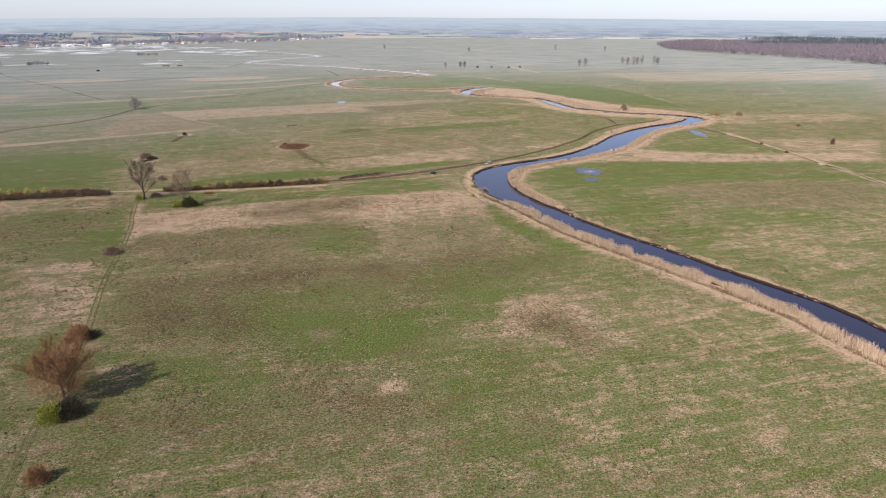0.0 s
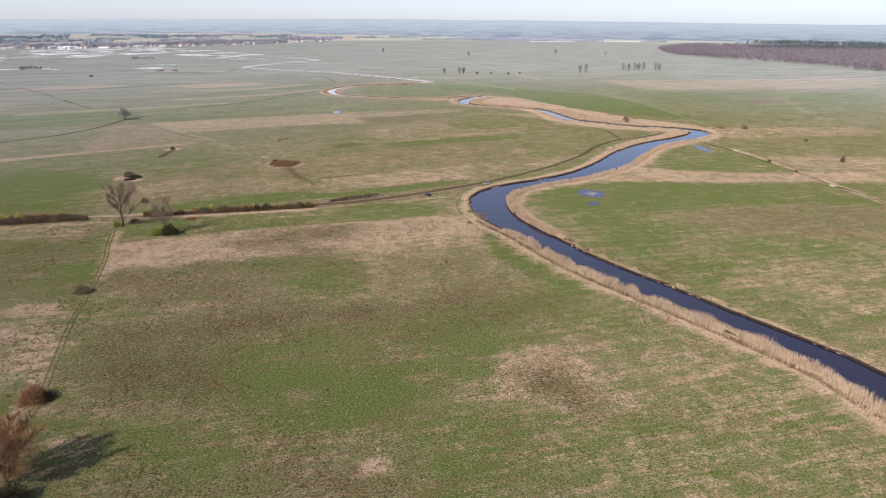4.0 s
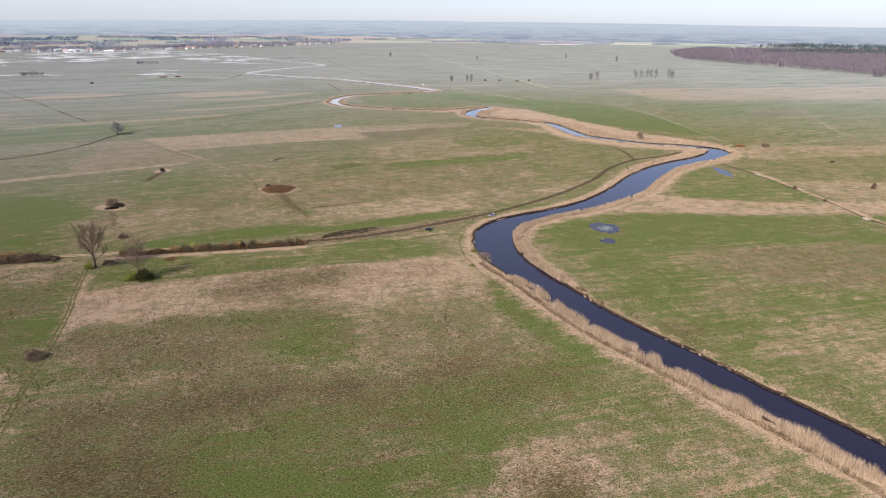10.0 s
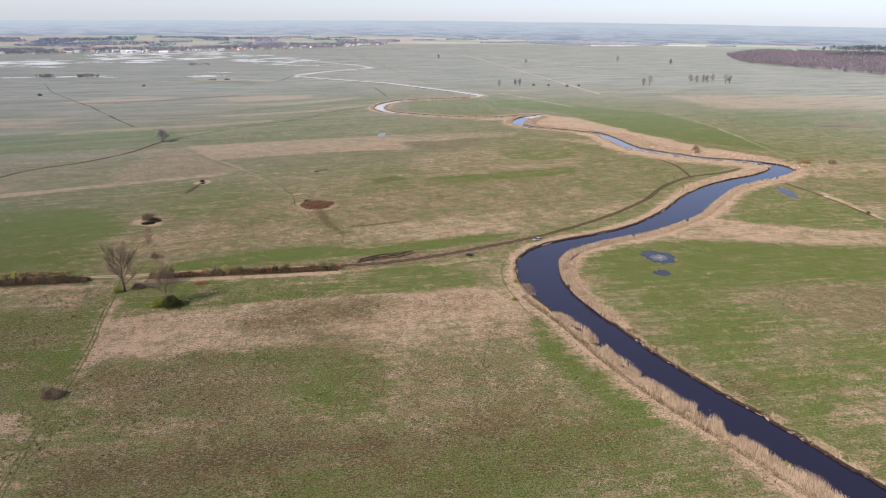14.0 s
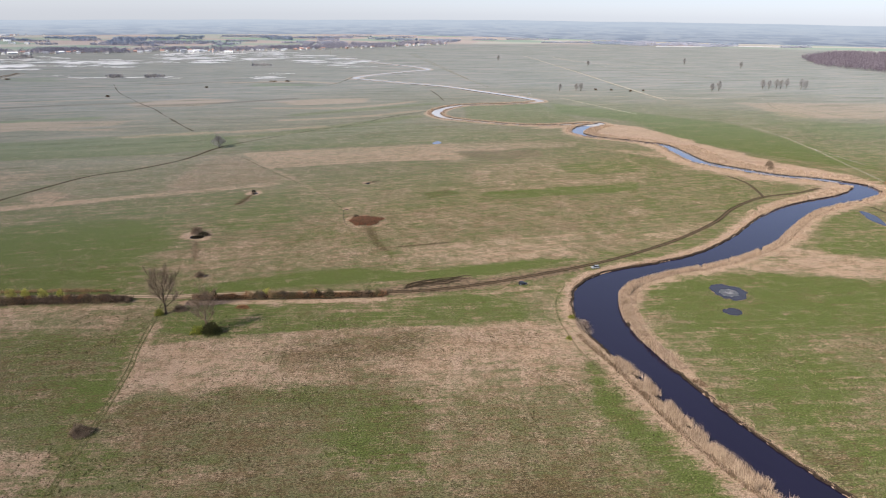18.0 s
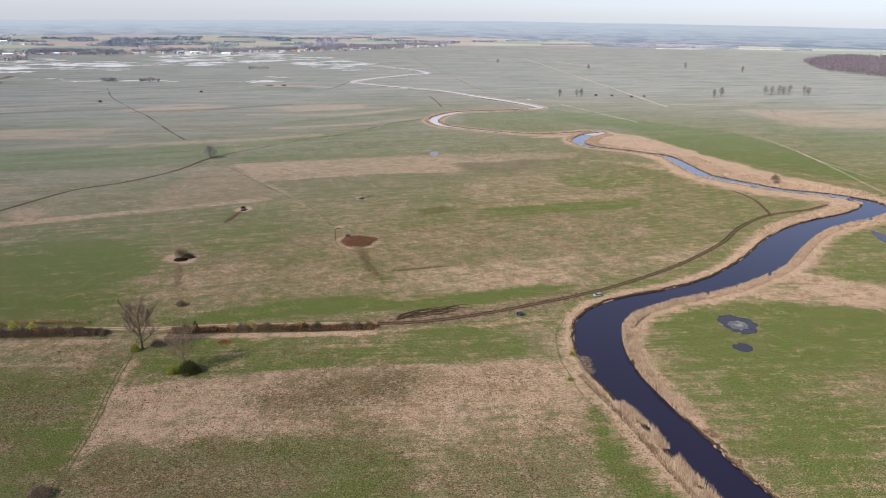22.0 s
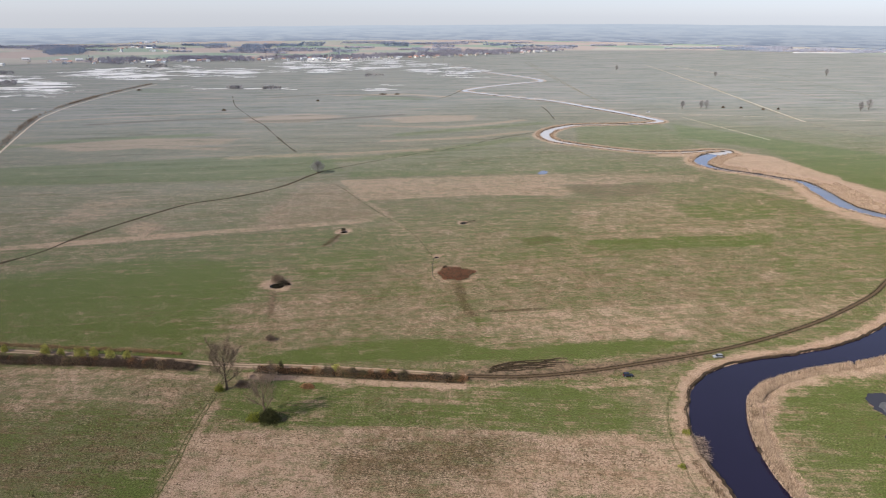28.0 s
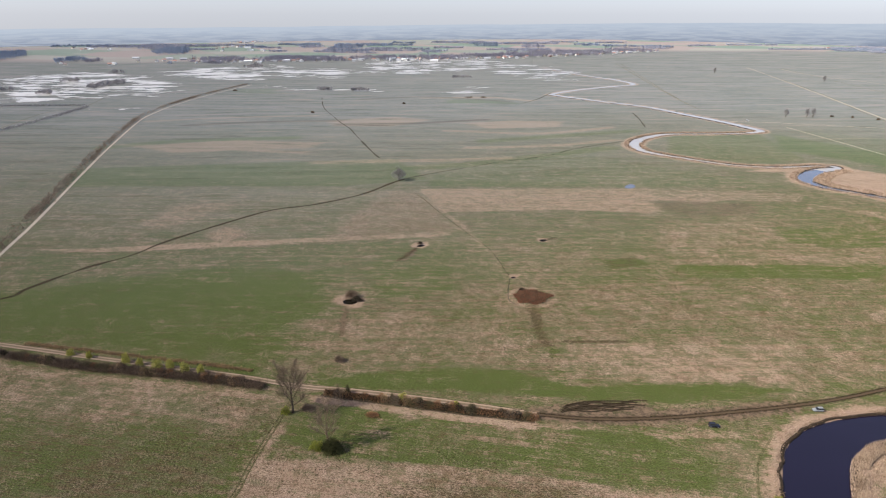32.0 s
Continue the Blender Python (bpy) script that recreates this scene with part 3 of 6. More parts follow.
    # east of the river
    tint([(115, 283), (209, 309), (149, 214), (135, 241), (123, 256)], 14, 0.5, 0.43, 0.102)
    tint([(53, 364), (77, 362), (78, 323), (66, 326), (55, 341)], 8, 0.42, 0.56, 0.085)
    tint([(126, 372), (169, 384), (253, 380), (219, 326), (168, 317), (132, 336)], 12, 0.45, 0.33, 0.425)
    tint([(53, 421), (80, 435), (153, 434), (290, 439), (255, 384), (203, 388), (149, 376), (100, 367), (68, 366), (56, 387)], 8, 0.15, 0.88, 0.08)
    tint([(197, 426), (283, 429), (266, 401), (195, 398)], 9, 0.3, 0.6, 0.25)
    tint([(68, 366), (100, 367), (118, 346), (95, 298), (78, 325)], 10, 0.25, 0.78, 0.085)
    tint([(78, 323), (116, 339), (110, 310), (81, 290)], 8, 0.2, 0.82, 0)
    tint([(141, 317), (191, 320), (173, 296), (137, 295)], 9, 0.25, 0.75, 0.05)
    tint([(100, 293), (128, 290), (107, 244), (99, 255)], 10, 0.28, 0.7, 0.085)
    tint([(83, 283), (98, 279), (96, 247), (86, 253)], 6, 0.3, 0.48, 0.51)
    tint([(66, 436), (108, 461), (142, 486), (177, 471), (214, 465), (316, 480), (292, 442), (154, 437), (81, 437)], 5, 0.82, 0.15, 0.1)
    tint([(149, 482), (202, 554), (248, 543), (255, 478), (203, 468), (166, 473)], 7, 0.3, 0.66, 0.0425)
    tint([(240, 526), (347, 530), (316, 480), (255, 478)], 6, 0.7, 0.2, 0.15)
    # north of the road
    tint([(-213, 401), (-161, 427), (-102, 434), (-52, 453), (3, 481), (59, 496), (57, 472), (20, 443), (-33, 421), (-67, 410), (-97, 406), (-150, 379), (-175, 379)], 9, 0.62, 0.2, 0.28)
    tint([(-74, 432), (20, 484), (20, 444), (-44, 417)], 6, 0.76, 0.15, 0.12)
    tint([(-212, 473), (-126, 495), (-39, 539), (68, 593), (60, 509), (-52, 454), (-129, 428), (-180, 425)], 10, 0.52, 0.33, 0.32)
    tint([(-372, 354), (-323, 428), (-254, 462), (-214, 452), (-197, 408), (-201, 378), (-191, 359), (-256, 335), (-317, 320)], 12, 0.18, 0.8, 0.06)
    tint([(-364, 349), (-318, 399), (-248, 444), (-206, 420), (-264, 375), (-335, 332)], 12, 0.06, 0.98, 0.02)
    tint([(-420, 406), (-317, 470), (-189, 550), (-156, 523), (-189, 474), (-292, 443), (-372, 354)], 6, 0.36, 0.55, 0.18)
    tint([(-223, 478), (-183, 521), (-148, 466), (-183, 440)], 8, 0.3, 0.65, 0.15)
    tint([(-165, 542), (-118, 579), (-79, 573), (-57, 550), (-129, 504)], 8, 0.48, 0.42, 0.22)
    tint([(-158, 356), (-133, 379), (-116, 388), (-89, 401), (-63, 399), (-22, 422), (21, 438), (6, 425), (-19, 407), (-61, 391), (-104, 375), (-146, 355)], 3, 0.1, 0.98, 0)
    tint([(-227, 341), (-187, 354), (-184, 347), (-214, 338)], 3, 0.1, 0.95, 0)
    tint([(-432, 406), (-395, 427), (-325, 478), (-197, 567), (-193, 559), (-316, 469), (-387, 421)], 2, 0.85, 0.05, 0.15)
    tint([(-262, 515), (-286, 570), (-295, 655), (-272, 655), (-203, 579), (-196, 565)], 8, 0.66, 0.1, 0.4)
    tint([(-348, 480), (-351, 505), (-327, 502), (-323, 476)], 4, 0.8, 0.05, 0.3)
    tint([(-278, 665), (-207, 701), (-104, 753), (-27, 778), (-25, 753), (-80, 677), (-142, 657), (-226, 607)], 3, 0.78, 0.1, 0.22)
    tint([(-102, 744), (26, 798), (26, 769), (-88, 722)], 4, 0.66, 0.15, 0.2)
    tint([(-87, 716), (-11, 744), (-2, 713), (-59, 675)], 5, 0.42, 0.25, 0.5)
    tint([(-225, 604), (-139, 647), (-58, 672), (-54, 639), (-190, 571)], 4, 0.4, 0.48, 0.28)
    tint([(-287, 702), (-96, 790), (-92, 768), (-273, 677)], 3, 0.2, 0.75, 0.05)
    tint([(-70, 643), (-20, 684), (77, 690), (72, 630), (-44, 572)], 9, 0.58, 0.3, 0.2)
    tint([(3, 679), (80, 718), (75, 662), (19, 647)], 6, 0.32, 0.62, 0.05)
    tint([(-43, 569), (71, 624), (68, 597), (-34, 550)], 3, 0.2, 0.75, 0.05)
    tint([(-85, 556), (-71, 571), (-59, 562), (-79, 544)], 3, 0.05, 0.8, 0.5)
    # beyond the lone tree
    tint([(-626, 582), (-363, 769), (-285, 700), (-346, 641), (-482, 573), (-562, 530)], 4, 0.18, 0.75, 0)
    tint([(-560, 518), (-321, 649), (-298, 573), (-351, 505), (-445, 422)], 8, 0.44, 0.4, 0.12)
    tint([(-406, 477), (-430, 525), (-402, 559), (-381, 550), (-385, 512), (-382, 482)], 8, 0.68, 0.1, 0.2)
    tint([(-294, 717), (-211, 883), (-84, 849), (17, 822), (-105, 759), (-287, 702)], 6, 0.36, 0.6, 0.05)
    stroke(dry, 1.1, [(-150, 345), (-120, 352), (-98, 357.5), (-66, 366)], 2.0, 2.5)
    stroke(dry, 0.8, [(-300, 302), (-254, 312), (-216, 324), (-172, 336)], 1.6, 4)
    stroke(dry, 0.7, [(-66, 366), (-36, 379), (-20, 382), (12, 400)], 1.2, 3)
    stroke(dry, 0.65, [(40, 177), (73, 189), (95, 200), (112, 196)], 0.8, 2.5)
    stroke(dry, 0.7, [(-262, 640), (-212, 598), (-186, 572), (-165, 548)], 1.2, 3)
    stroke(dry, 0.9, [(-117, 205), (-109, 186), (-104, 168), (-101, 155)], 2.2, 3)
    stroke(dry, 0.8, [(-150, 322), (-143, 301), (-136, 284), (-129, 262)], 1.6, 2.5)
    stroke(lush, 0.9, [(-157, 322), (-149, 300), (-141, 282), (-130, 248), (-123, 222), (-114, 198)], 0.8, 2)
    for rx in (11.5, 12.5):
        stroke(dry, 0.95, [(-107 + rx * math.cos(q), 481 + rx * math.sin(q)) for q in np.linspace(0, 6.3, 14)], 1.2, 3)
    stroke(lush, 0.8, [(-100, 468), (-89, 441), (-81, 432), (-73, 418), (-68, 406)], 1.2, 2.5)
    stroke(brown, 0.8, [(-102, 470), (-90, 443), (-82, 432)], 1.6, 3)
    stroke(lush, 0.9, [(-129, 503), (-120, 484), (-116, 466)], 0.8, 2.5)
    stroke(brown, 0.9, [(-75, 438), (-51, 450)], 0.8, 2)
    stroke(soil, 0.4, [(-107.5, 186), (-102, 168), (-100, 155)], 1.5, 2.5)
    tint([(268, 1201), (831, 1326), (687, 1095), (307, 1039)], 12, 0.7, 0.2, 0.2)
    tint([(257, 1005), (646, 1030), (570, 909), (297, 884)], 10, 0.25, 0.75, 0.1)
    tint([(270, 846), (432, 875), (542, 864), (462, 736), (289, 709)], 12, 0.38, 0.62, 0.1)
    tint([(-7, 1120), (102, 1048), (217, 967), (254, 859), (280, 723), (245, 728), (172, 791), (125, 859), (94, 961), (2, 1007)], 9, 0.12, 0.9, 0.0)
    tint([(384, 927), (474, 959), (438, 886), (370, 875)], 5, 0.5, 0.2, 0.5)
    # far meadows
    area(lush, 0.8, [(-110, 926), (-36, 905), (40, 940), (-20, 1115), (-80, 1080), (-130, 1040)], 14)
    area(lush, 0.65, [(64, 950), (140, 810), (250, 700), (430, 800), (330, 1100), (0, 1190)], 40)
    area(dry, 0.7, [(250, 600), (420, 640), (420, 690), (260, 670)], 12)
    area(dry, 0.75, [(14, 765), (157, 762), (112, 722)], 10)
    area(dry, 0.75, [(52, 484), (118, 540), (92, 490), (60, 470)], 8)
    area(dry, 0.75, [(-704, 682), (-600, 786), (-478, 829), (-471, 775), (-596, 676)], 30)
    area(dry, 0.75, [(-610, 960), (-526, 1047), (-443, 1043), (-469, 949), (-552, 908)], 30)
    area(dry, 0.75, [(-417, 1020), (-358, 1086), (-273, 1116), (-262, 1052), (-351, 987)], 24)
    area(lush, 0.7, [(-1035, 1222), (-945, 1292), (-863, 1193), (-965, 1164)], 30)
    # the river: its bed, and the pale grass on its banks
    i = near_box(RIVER, 60)
    d, side = line_distance(x[i], y[i], RIVER)
    z[i] = np.clip((d - 0.9) * 0.8, -1.6, 0)
    yy = y[i]
    w_left = np.interp(yy, [100, 330, 350, 420, 600, 660, 800, 2000], [10, 10, 6, 6, 9, 26, 10, 5])
    w_right = np.interp(yy, [100, 300, 340, 420, 600, 660, 700, 900, 2000], [1.8, 1.8, 7, 11, 11, 12, 26, 8, 5])
    w = np.where(side > 0, w_left, w_right)
    bank = np.clip(1.6 - d / np.maximum(w, 1), 0, 1)
    dry[i] = np.maximum(dry[i], 1.15 * bank)
    brown[i] *= 1 - bank
    for cx, cy, rx, ry in PONDS:
        k = np.nonzero((abs(x - cx) < 3 * rx) & (abs(y - cy) < 3 * ry))[0]
        r = np.hypot((x[k] - cx) / rx, (y[k] - cy) / ry) + np.array([0.35 * noise.noise(Vector((x[q] * 0.17, y[q] * 0.17, cx))) for q in k])
        z[k] -= 0.6 * np.clip(1.3 - r, 0, 0.7)
        soil[k] = np.maximum(soil[k], 0.7 * np.clip(1.75 - r, 0, 1) * np.clip(1.6 - r, 0, 1))
    for cx, cy, rx, ry in HOLLOWS:
        k = np.nonzero((abs(x - cx) < 4 * rx) & (abs(y - cy) < 4 * ry))[0]
        r = np.hypot((x[k] - cx) / rx, (y[k] - cy) / ry)
        z[k] -= 1.6 * np.clip(1.3 - r, 0, 0.8)
        dry[k] = np.maximum(dry[k], 1.3 * np.clip(2.4 + 0.8 * sway[k, 0] / 4.5 - r, 0, 1))
    # wide belts of fallen reed on the river's far bends
    area(dry, 1.3, [(40, 886), (61, 933), (100, 916), (132, 859), (154, 810), (138, 726), (126, 764), (106, 802), (80, 804), (58, 825), (44, 851)], 8)
    area(dry, 1.2, [(-24, 870), (36, 947), (56, 941), (30, 885)], 8)
    area(dry, 1.3, [(53, 923), (82, 913), (125, 860), (176, 777), (206, 730), (250, 689), (241, 666), (190, 672), (144, 710), (112, 763), (68, 824)], 8)
    stroke(soil, 0.75, [(-67, 375), (-46, 382), (-22, 395), (-4, 406), (20, 424)], 3.0, 4)
    # tan and dark streaks of the wet meadows
    for way in ([(-426, 715), (-326, 778), (-256, 826)], [(-819, 837), (-730, 926), (-634, 993)], [(-318, 860), (-235, 917), (-178, 987)], [(-581, 728), (-509, 742), (-471, 753)], [(-394, 955), (-275, 995), (-207, 1080)]):
        stroke(dry, 0.74, way, 5, 16)
    for way in ([(-687, 1200), (-594, 1286), (-436, 1287)], [(-552, 935), (-472, 987), (-387, 1071)], [(-739, 836), (-662, 910), (-573, 966)]):
        stroke(brown, 0.8, way, 4, 14)
    for way in ([(-336, 724), (-268, 794), (-172, 933)], [(-318, 909), (-243, 991), (-173, 1065)], [(-698, 670), (-650, 743), (-542, 823)]):
        stroke(lush, 0.85, way, 7, 22)
    # bare earth
    stroke(soil, 0.6, [(-190, 424), (-181, 409), (-175, 398)], 0.8, 1.8)
    stroke(soil, 0.6, [(-202, 520), (-198, 509), (-199, 500)], 1.2, 2.0)
    stroke(soil, 0.7, [(-60, 381), (-47, 389), (-30, 397)], 2.5, 4)
    area(soil, 0.55, [(92, 408), (100, 402), (96, 392), (84, 396), (82, 410)], 6)
    # brown and tan patches of the far meadows
    area(dry, 0.75, [(-822, 1142), (-766, 1170), (-740, 1150), (-800, 1120)], 20)
    area(dry, 0.9, [(-600, 1253), (-558, 1274), (-480, 1320), (-400, 1300), (-390, 1330), (-500, 1345), (-610, 1270)], 16)
    area(lush, 0.8, [(-555, 1265), (-494, 1295), (-409, 1283), (-398, 1253), (-468, 1236), (-526, 1207)], 20)
    stroke(dry, 1.0, [(236, 560), (243, 500), (247, 460), (251, 432), (253, 400), (256, 365)], 1.5, 3)
    # distance haze painted as greyed grass over the wetter, farther part of the valley
    area(far_haze, 1.0, [(-5000, 700), (-900, 450), (-420, 640), (-100, 1050), (300, 1100), (600, 900), (5000, 700), (5000, 5000), (-5000, 5000)], 700)
    # farmland beyond the valley
    north[:] = np.clip((y - np.interp(x, [-520, -161, -67, 20, 200], [268, 350, 374, 424, 600])) / 30, 0, 1)
    r = np.hypot(x, y)
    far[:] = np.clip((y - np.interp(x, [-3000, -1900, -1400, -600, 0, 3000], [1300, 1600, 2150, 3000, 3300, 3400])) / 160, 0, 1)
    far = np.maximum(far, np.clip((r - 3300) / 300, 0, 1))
    z += 14 * np.clip((y - 2300) / 2000, 0, 1) ** 1.5 * np.clip((-x + 500) / 1500, 0, 1)
    ny, nx = shape
    idx = np.arange(nx * ny).reshape(ny, nx)
    faces = np.stack([idx[:-1, :-1], idx[:-1, 1:], idx[1:, 1:], idx[1:, :-1]], -1).reshape(-1, 4)
    me = mesh_from("ground", np.c_[x, y, z], faces, MAT_GROUND, {"dry": dry, "lush": lush, "brown": brown, "soil": soil, "far": far, "far_haze": far_haze, "north": north}, True)
    return tagged(new("ground", me), "spring meadow, green and straw-coloured, in long parcels", "meadow", kind="structure")


def ribbon(name, pts, half, mat, z, label, category, kind="structure", step=4.0, cuts=(-1, -0.5, 0, 0.5, 1), wobble=0.0):
    """A strip that lies on the ground along a line; half is a number, or the third column of pts."""
    line = spline(pts, step)
    n = normals2(line)
    hw = line[:, 2] if line.shape[1] > 2 else np.full(len(line), float(half))
    if wobble:
        hw = hw + wobble * np.array([noise.noise(Vector((p[0] * 0.06, p[1] * 0.06, 1.0))) for p in line])
    v = np.concatenate([np.c_[line[:, :2] + n * (hw * c)[:, None], np.full(len(line), z)] for c in cuts])
    m = len(line)
    f = [(k * m + i, k * m + i + 1, (k + 1) * m + i + 1, (k + 1) * m + i) for k in range(len(cuts) - 1) for i in range(m - 1)]
    me = mesh_from(name, v, np.array(f)[:, ::-1], mat, {"across": np.repeat(cuts, m)}, True)
    return tagged(new(name, me), label, category, kind=kind)


def river_bank(sign, label):
    """The cut edge of the bank: a crumbling lip and a dark face down to the water."""
    line = spline(RIVER[:420:3], 1.4)
    n = normals2(line) * sign
    jag = np.array([1.1 * noise.noise(Vector((p[0] * 0.16, p[1] * 0.16, 4.0 * sign))) + 0.8 * noise.noise(Vector((p[0] * 0.55, p[1] * 0.55, 9.0))) for p in line])
    rows = []
    for off, z in ((1.4, -0.02), (0.6, 0.04), (0.25, 0.0), (0.0, -0.8)):
        rows.append(np.c_[line[:, :2] + n * (line[:, 2] + off + jag * 1.0)[:, None], z + 0.06 * jag])
    m = len(line)
    f = np.array([(k * m + i, k * m + i + 1, (k + 1) * m + i + 1, (k + 1) * m + i) for k in range(len(rows) - 1) for i in range(m - 1)])
    me = mesh_from("riverbank", np.concatenate(rows), f if sign < 0 else f[:, ::-1], MAT_BANK)
    return tagged(new("riverbank", me), label, "riverbank", kind="structure")


def blades(name, place, height, width, mat, lean=0.10):
    """Stalks: one thin tapering triangle each, standing at place (n, 3)."""
    n = len(place)
    a = np.random.uniform(0, math.pi, n)
    w = np.c_[np.cos(a), np.sin(a), np.zeros(n)] * (np.asarray(width) / 2).reshape(-1, 1)
    tip = place + np.c_[np.random.normal(0, lean, (n, 2)) * np.reshape(height, (-1, 1)) * np.ones((n, 1)), height * np.ones(n)]
    v = np.stack([place - w, place + w, tip], 1).reshape(-1, 3)
    return mesh_from(name, v, np.arange(3 * n).reshape(-1, 3), mat)


def bank_points(count, y0, y1, sign, d0, d1, clump=0.0):
    """Scattered places between two distances from the water's edge, on one side of the river between two stretches."""
    sel = RIVER[y0:y1]
    n = normals2(RIVER)[y0:y1] * sign
    k = np.random.randint(0, len(sel) - 1, count)
    t = np.random.rand(count)
    p = sel[k] + (sel[k + 1] - sel[k]) * t[:, None]
    d = np.random.uniform(d0, d1, count)
    xy = p[:, :2] + n[k] * (p[:, 2] + d)[:, None]
    if clump:
        g = np.array([noise.noise(Vector((q[0] * 0.16, q[1] * 0.16, 7.0))) for q in xy])
        xy = xy[g > clump]
    return np.c_[xy, np.full(len(xy), -0.1)]


def station(x, y):
    return int(np.argmin(np.hypot(RIVER[:, 0] - x, RIVER[:, 1] - y)))


def reed_bed(place_from, place_to, sign, d0, d1, per_m2, height, width, mat, label, clump=-0.25, category="reed bed"):
    a, b = station(*place_from), station(*place_to)
    length = np.hypot(*np.diff(RIVER[a:b, :2], axis=0).T).sum()
    p = bank_points(int(length * (d1 - d0) * per_m2), a, b, sign, d0, d1, clump)
    h = height * np.random.uniform(0.55, 1.1, len(p))
    h *= 1 + 0.6 * np.array([noise.noise(Vector((q[0] * 0.12, q[1] * 0.12, 1.0))) for q in p])
    me = blades("reed_bed", p, h, width * np.random.uniform(0.6, 1.3, len(p)), mat)
    return tagged(new("reed_bed", me), label, category, "reed beds on the river", "stuff")


# ---------- plants ----------


def tube(v, f, p0, p1, r0, r1, sides=5):
    d = (p1 - p0).normalized()
    u = d.orthogonal().normalized()
    w = d.cross(u)
    b = len(v)
    for p, r in ((p0, r0), (p1, r1)):
        for k in range(sides):
            q = p + (u * math.cos(6.2832 * k / sides) + w * math.sin(6.2832 * k / sides)) * r
            v.append((q.x, q.y, q.z))
    for k in range(sides):
        f.append((b + k, b + (k + 1) % sides, b + sides + (k + 1) % sides, b + sides + k))


def bare_tree(rng, height, spread, twigs, trunk_r, mats, fork=0.25, limbs=7, up=1.3, fine=1.0, dome=0.0):
    """A leafless tree: trunk, limbs that fork and rise, and a haze of fine twigs. Returns the meshes of trunk, limbs and crown."""
    tv, tf = [], []
    top = Vector((rng.uniform(-0.4, 0.4), rng.uniform(-0.4, 0.4), height * 0.62))
    pts = [Vector((0, 0, -0.2))]
    for k in range(1, 7):
        pts.append(top * (k / 6) + Vector((rng.uniform(-1, 1), rng.uniform(-1, 1), 0)) * 0.012 * height)
    for k in range(6):
        tube(tv, tf, pts[k], pts[k + 1], trunk_r * (1.1 - 0.15 * k), trunk_r * (1.1 - 0.15 * (k + 1)), 7)
    limb_meshes, ends = [], []
    for j in range(limbs):
        lv, lf = [], []
        t = fork + (0.98 - fork) * j / max(1, limbs - 1)
        k = min(5, int(t * 6))
        base = pts[k].lerp(pts[k + 1], t * 6 - k)
        az = j * 2.4 + rng.uniform(-0.5, 0.5)
        d = Vector((math.cos(az), math.sin(az), up * (0.55 + 0.8 * t) + rng.uniform(-0.1, 0.2))).normalized()
        reach = (height * 0.92 - base.z) / max(d.z, 0.35)
        length = min(reach, spread * 1.35) * rng.uniform(0.8, 1.0)
        stack = [(base, d, length, trunk_r * 0.5 * (1 - 0.45 * t), 0)]
        while stack:
            p, d, ln, r, lev = stack.pop()
            q, steps = p, 4 if lev == 0 else 3
            for s in range(steps):
                d2 = (d + Vector((rng.uniform(-1, 1), rng.uniform(-1, 1), rng.uniform(-0.5, 0.9))) * 0.2).normalized()
                e = q + d2 * ln / steps
                tube(lv, lf, q, e, max(0.015, r * (1 - s * 0.2)), max(0.012, r * (1 - (s + 1) * 0.2)), 4 if lev < 2 else 3)
                if lev < 2 and s > 0 - lev:
                    for _ in range(2):
                        side = Vector((rng.uniform(-1, 1), rng.uniform(-1, 1), rng.uniform(-0.2, 0.9)))
                        stack.append((e, (d2 + side * 0.75).normalized(), ln * rng.uniform(0.34, 0.52), r * 0.45, lev + 1))
                if lev > 0:
                    ends.append((q, e))
                q, d = e, d2
        limb_meshes.append(mesh_from("limb", lv, lf, mats[0]))
    n = twigs
    base, tip = np.zeros((n, 3)), np.zeros((n, 3))
    for k in range(n):
        a, e = ends[rng.randrange(len(ends))]
        b = a.lerp(e, rng.random())
        w = ((e - a).normalized() * 0.8 + Vector((rng.gauss(0, 1), rng.gauss(0, 1), rng.gauss(0.35, 0.7))) * 0.75).normalized()
        base[k], tip[k] = b, b + w * spread * rng.uniform(0.10, 0.28)
    if dome:
        m = n * 4 // 5 if fine > 2 else n // 2
        u = np.random.normal(0, 1, (m, 3))
        u /= np.linalg.norm(u, axis=1)[:, None]
        lump = np.array([1 + 0.35 * noise.noise(Vector(q) * 2.2 + Vector((height, 0, 0))) for q in u])
        r = (np.random.rand(m) ** 0.4 * lump)[:, None]
        low = height * fork * 0.75
        mid = np.array([0, 0, (height + low) / 2])
        base[:m] = mid + u * r * np.array([dome, dome, (height - low) / 2])
        tip[:m] = base[:m] + (u * 0.8 + np.random.normal(0, 0.5, (m, 3)) + np.array([0, 0, 0.35])) * spread * 0.13
    side = np.cross(tip - base, np.random.normal(0, 1, (n, 3)))
    side *= fine * (0.010 + 0.016 * np.random.rand(n, 1)) / (np.linalg.norm(side, axis=1)[:, None] + 1e-9)
    v = np.stack([base - side, base + side, tip], 1).reshape(-1, 3)
    crown = mesh_from("crown", v, np.arange(3 * n).reshape(-1, 3), mats[1])
    return mesh_from("trunk", tv, tf, mats[0], None, True), limb_meshes, crown


def plant_tree(name, place, label, seed, height, spread, twigs, trunk_r, mats, category="tree", group="", **kw):
    rng = random.Random(seed)
    trunk, limbs, crown = bare_tree(rng, height, spread, twigs, trunk_r, mats, **kw)
    ob = thing(name, place, label, category, group)
    part("trunk", trunk, ob)
    for me in limbs:
        part("limb", me, ob)
    part("crown", crown, ob)
    return ob


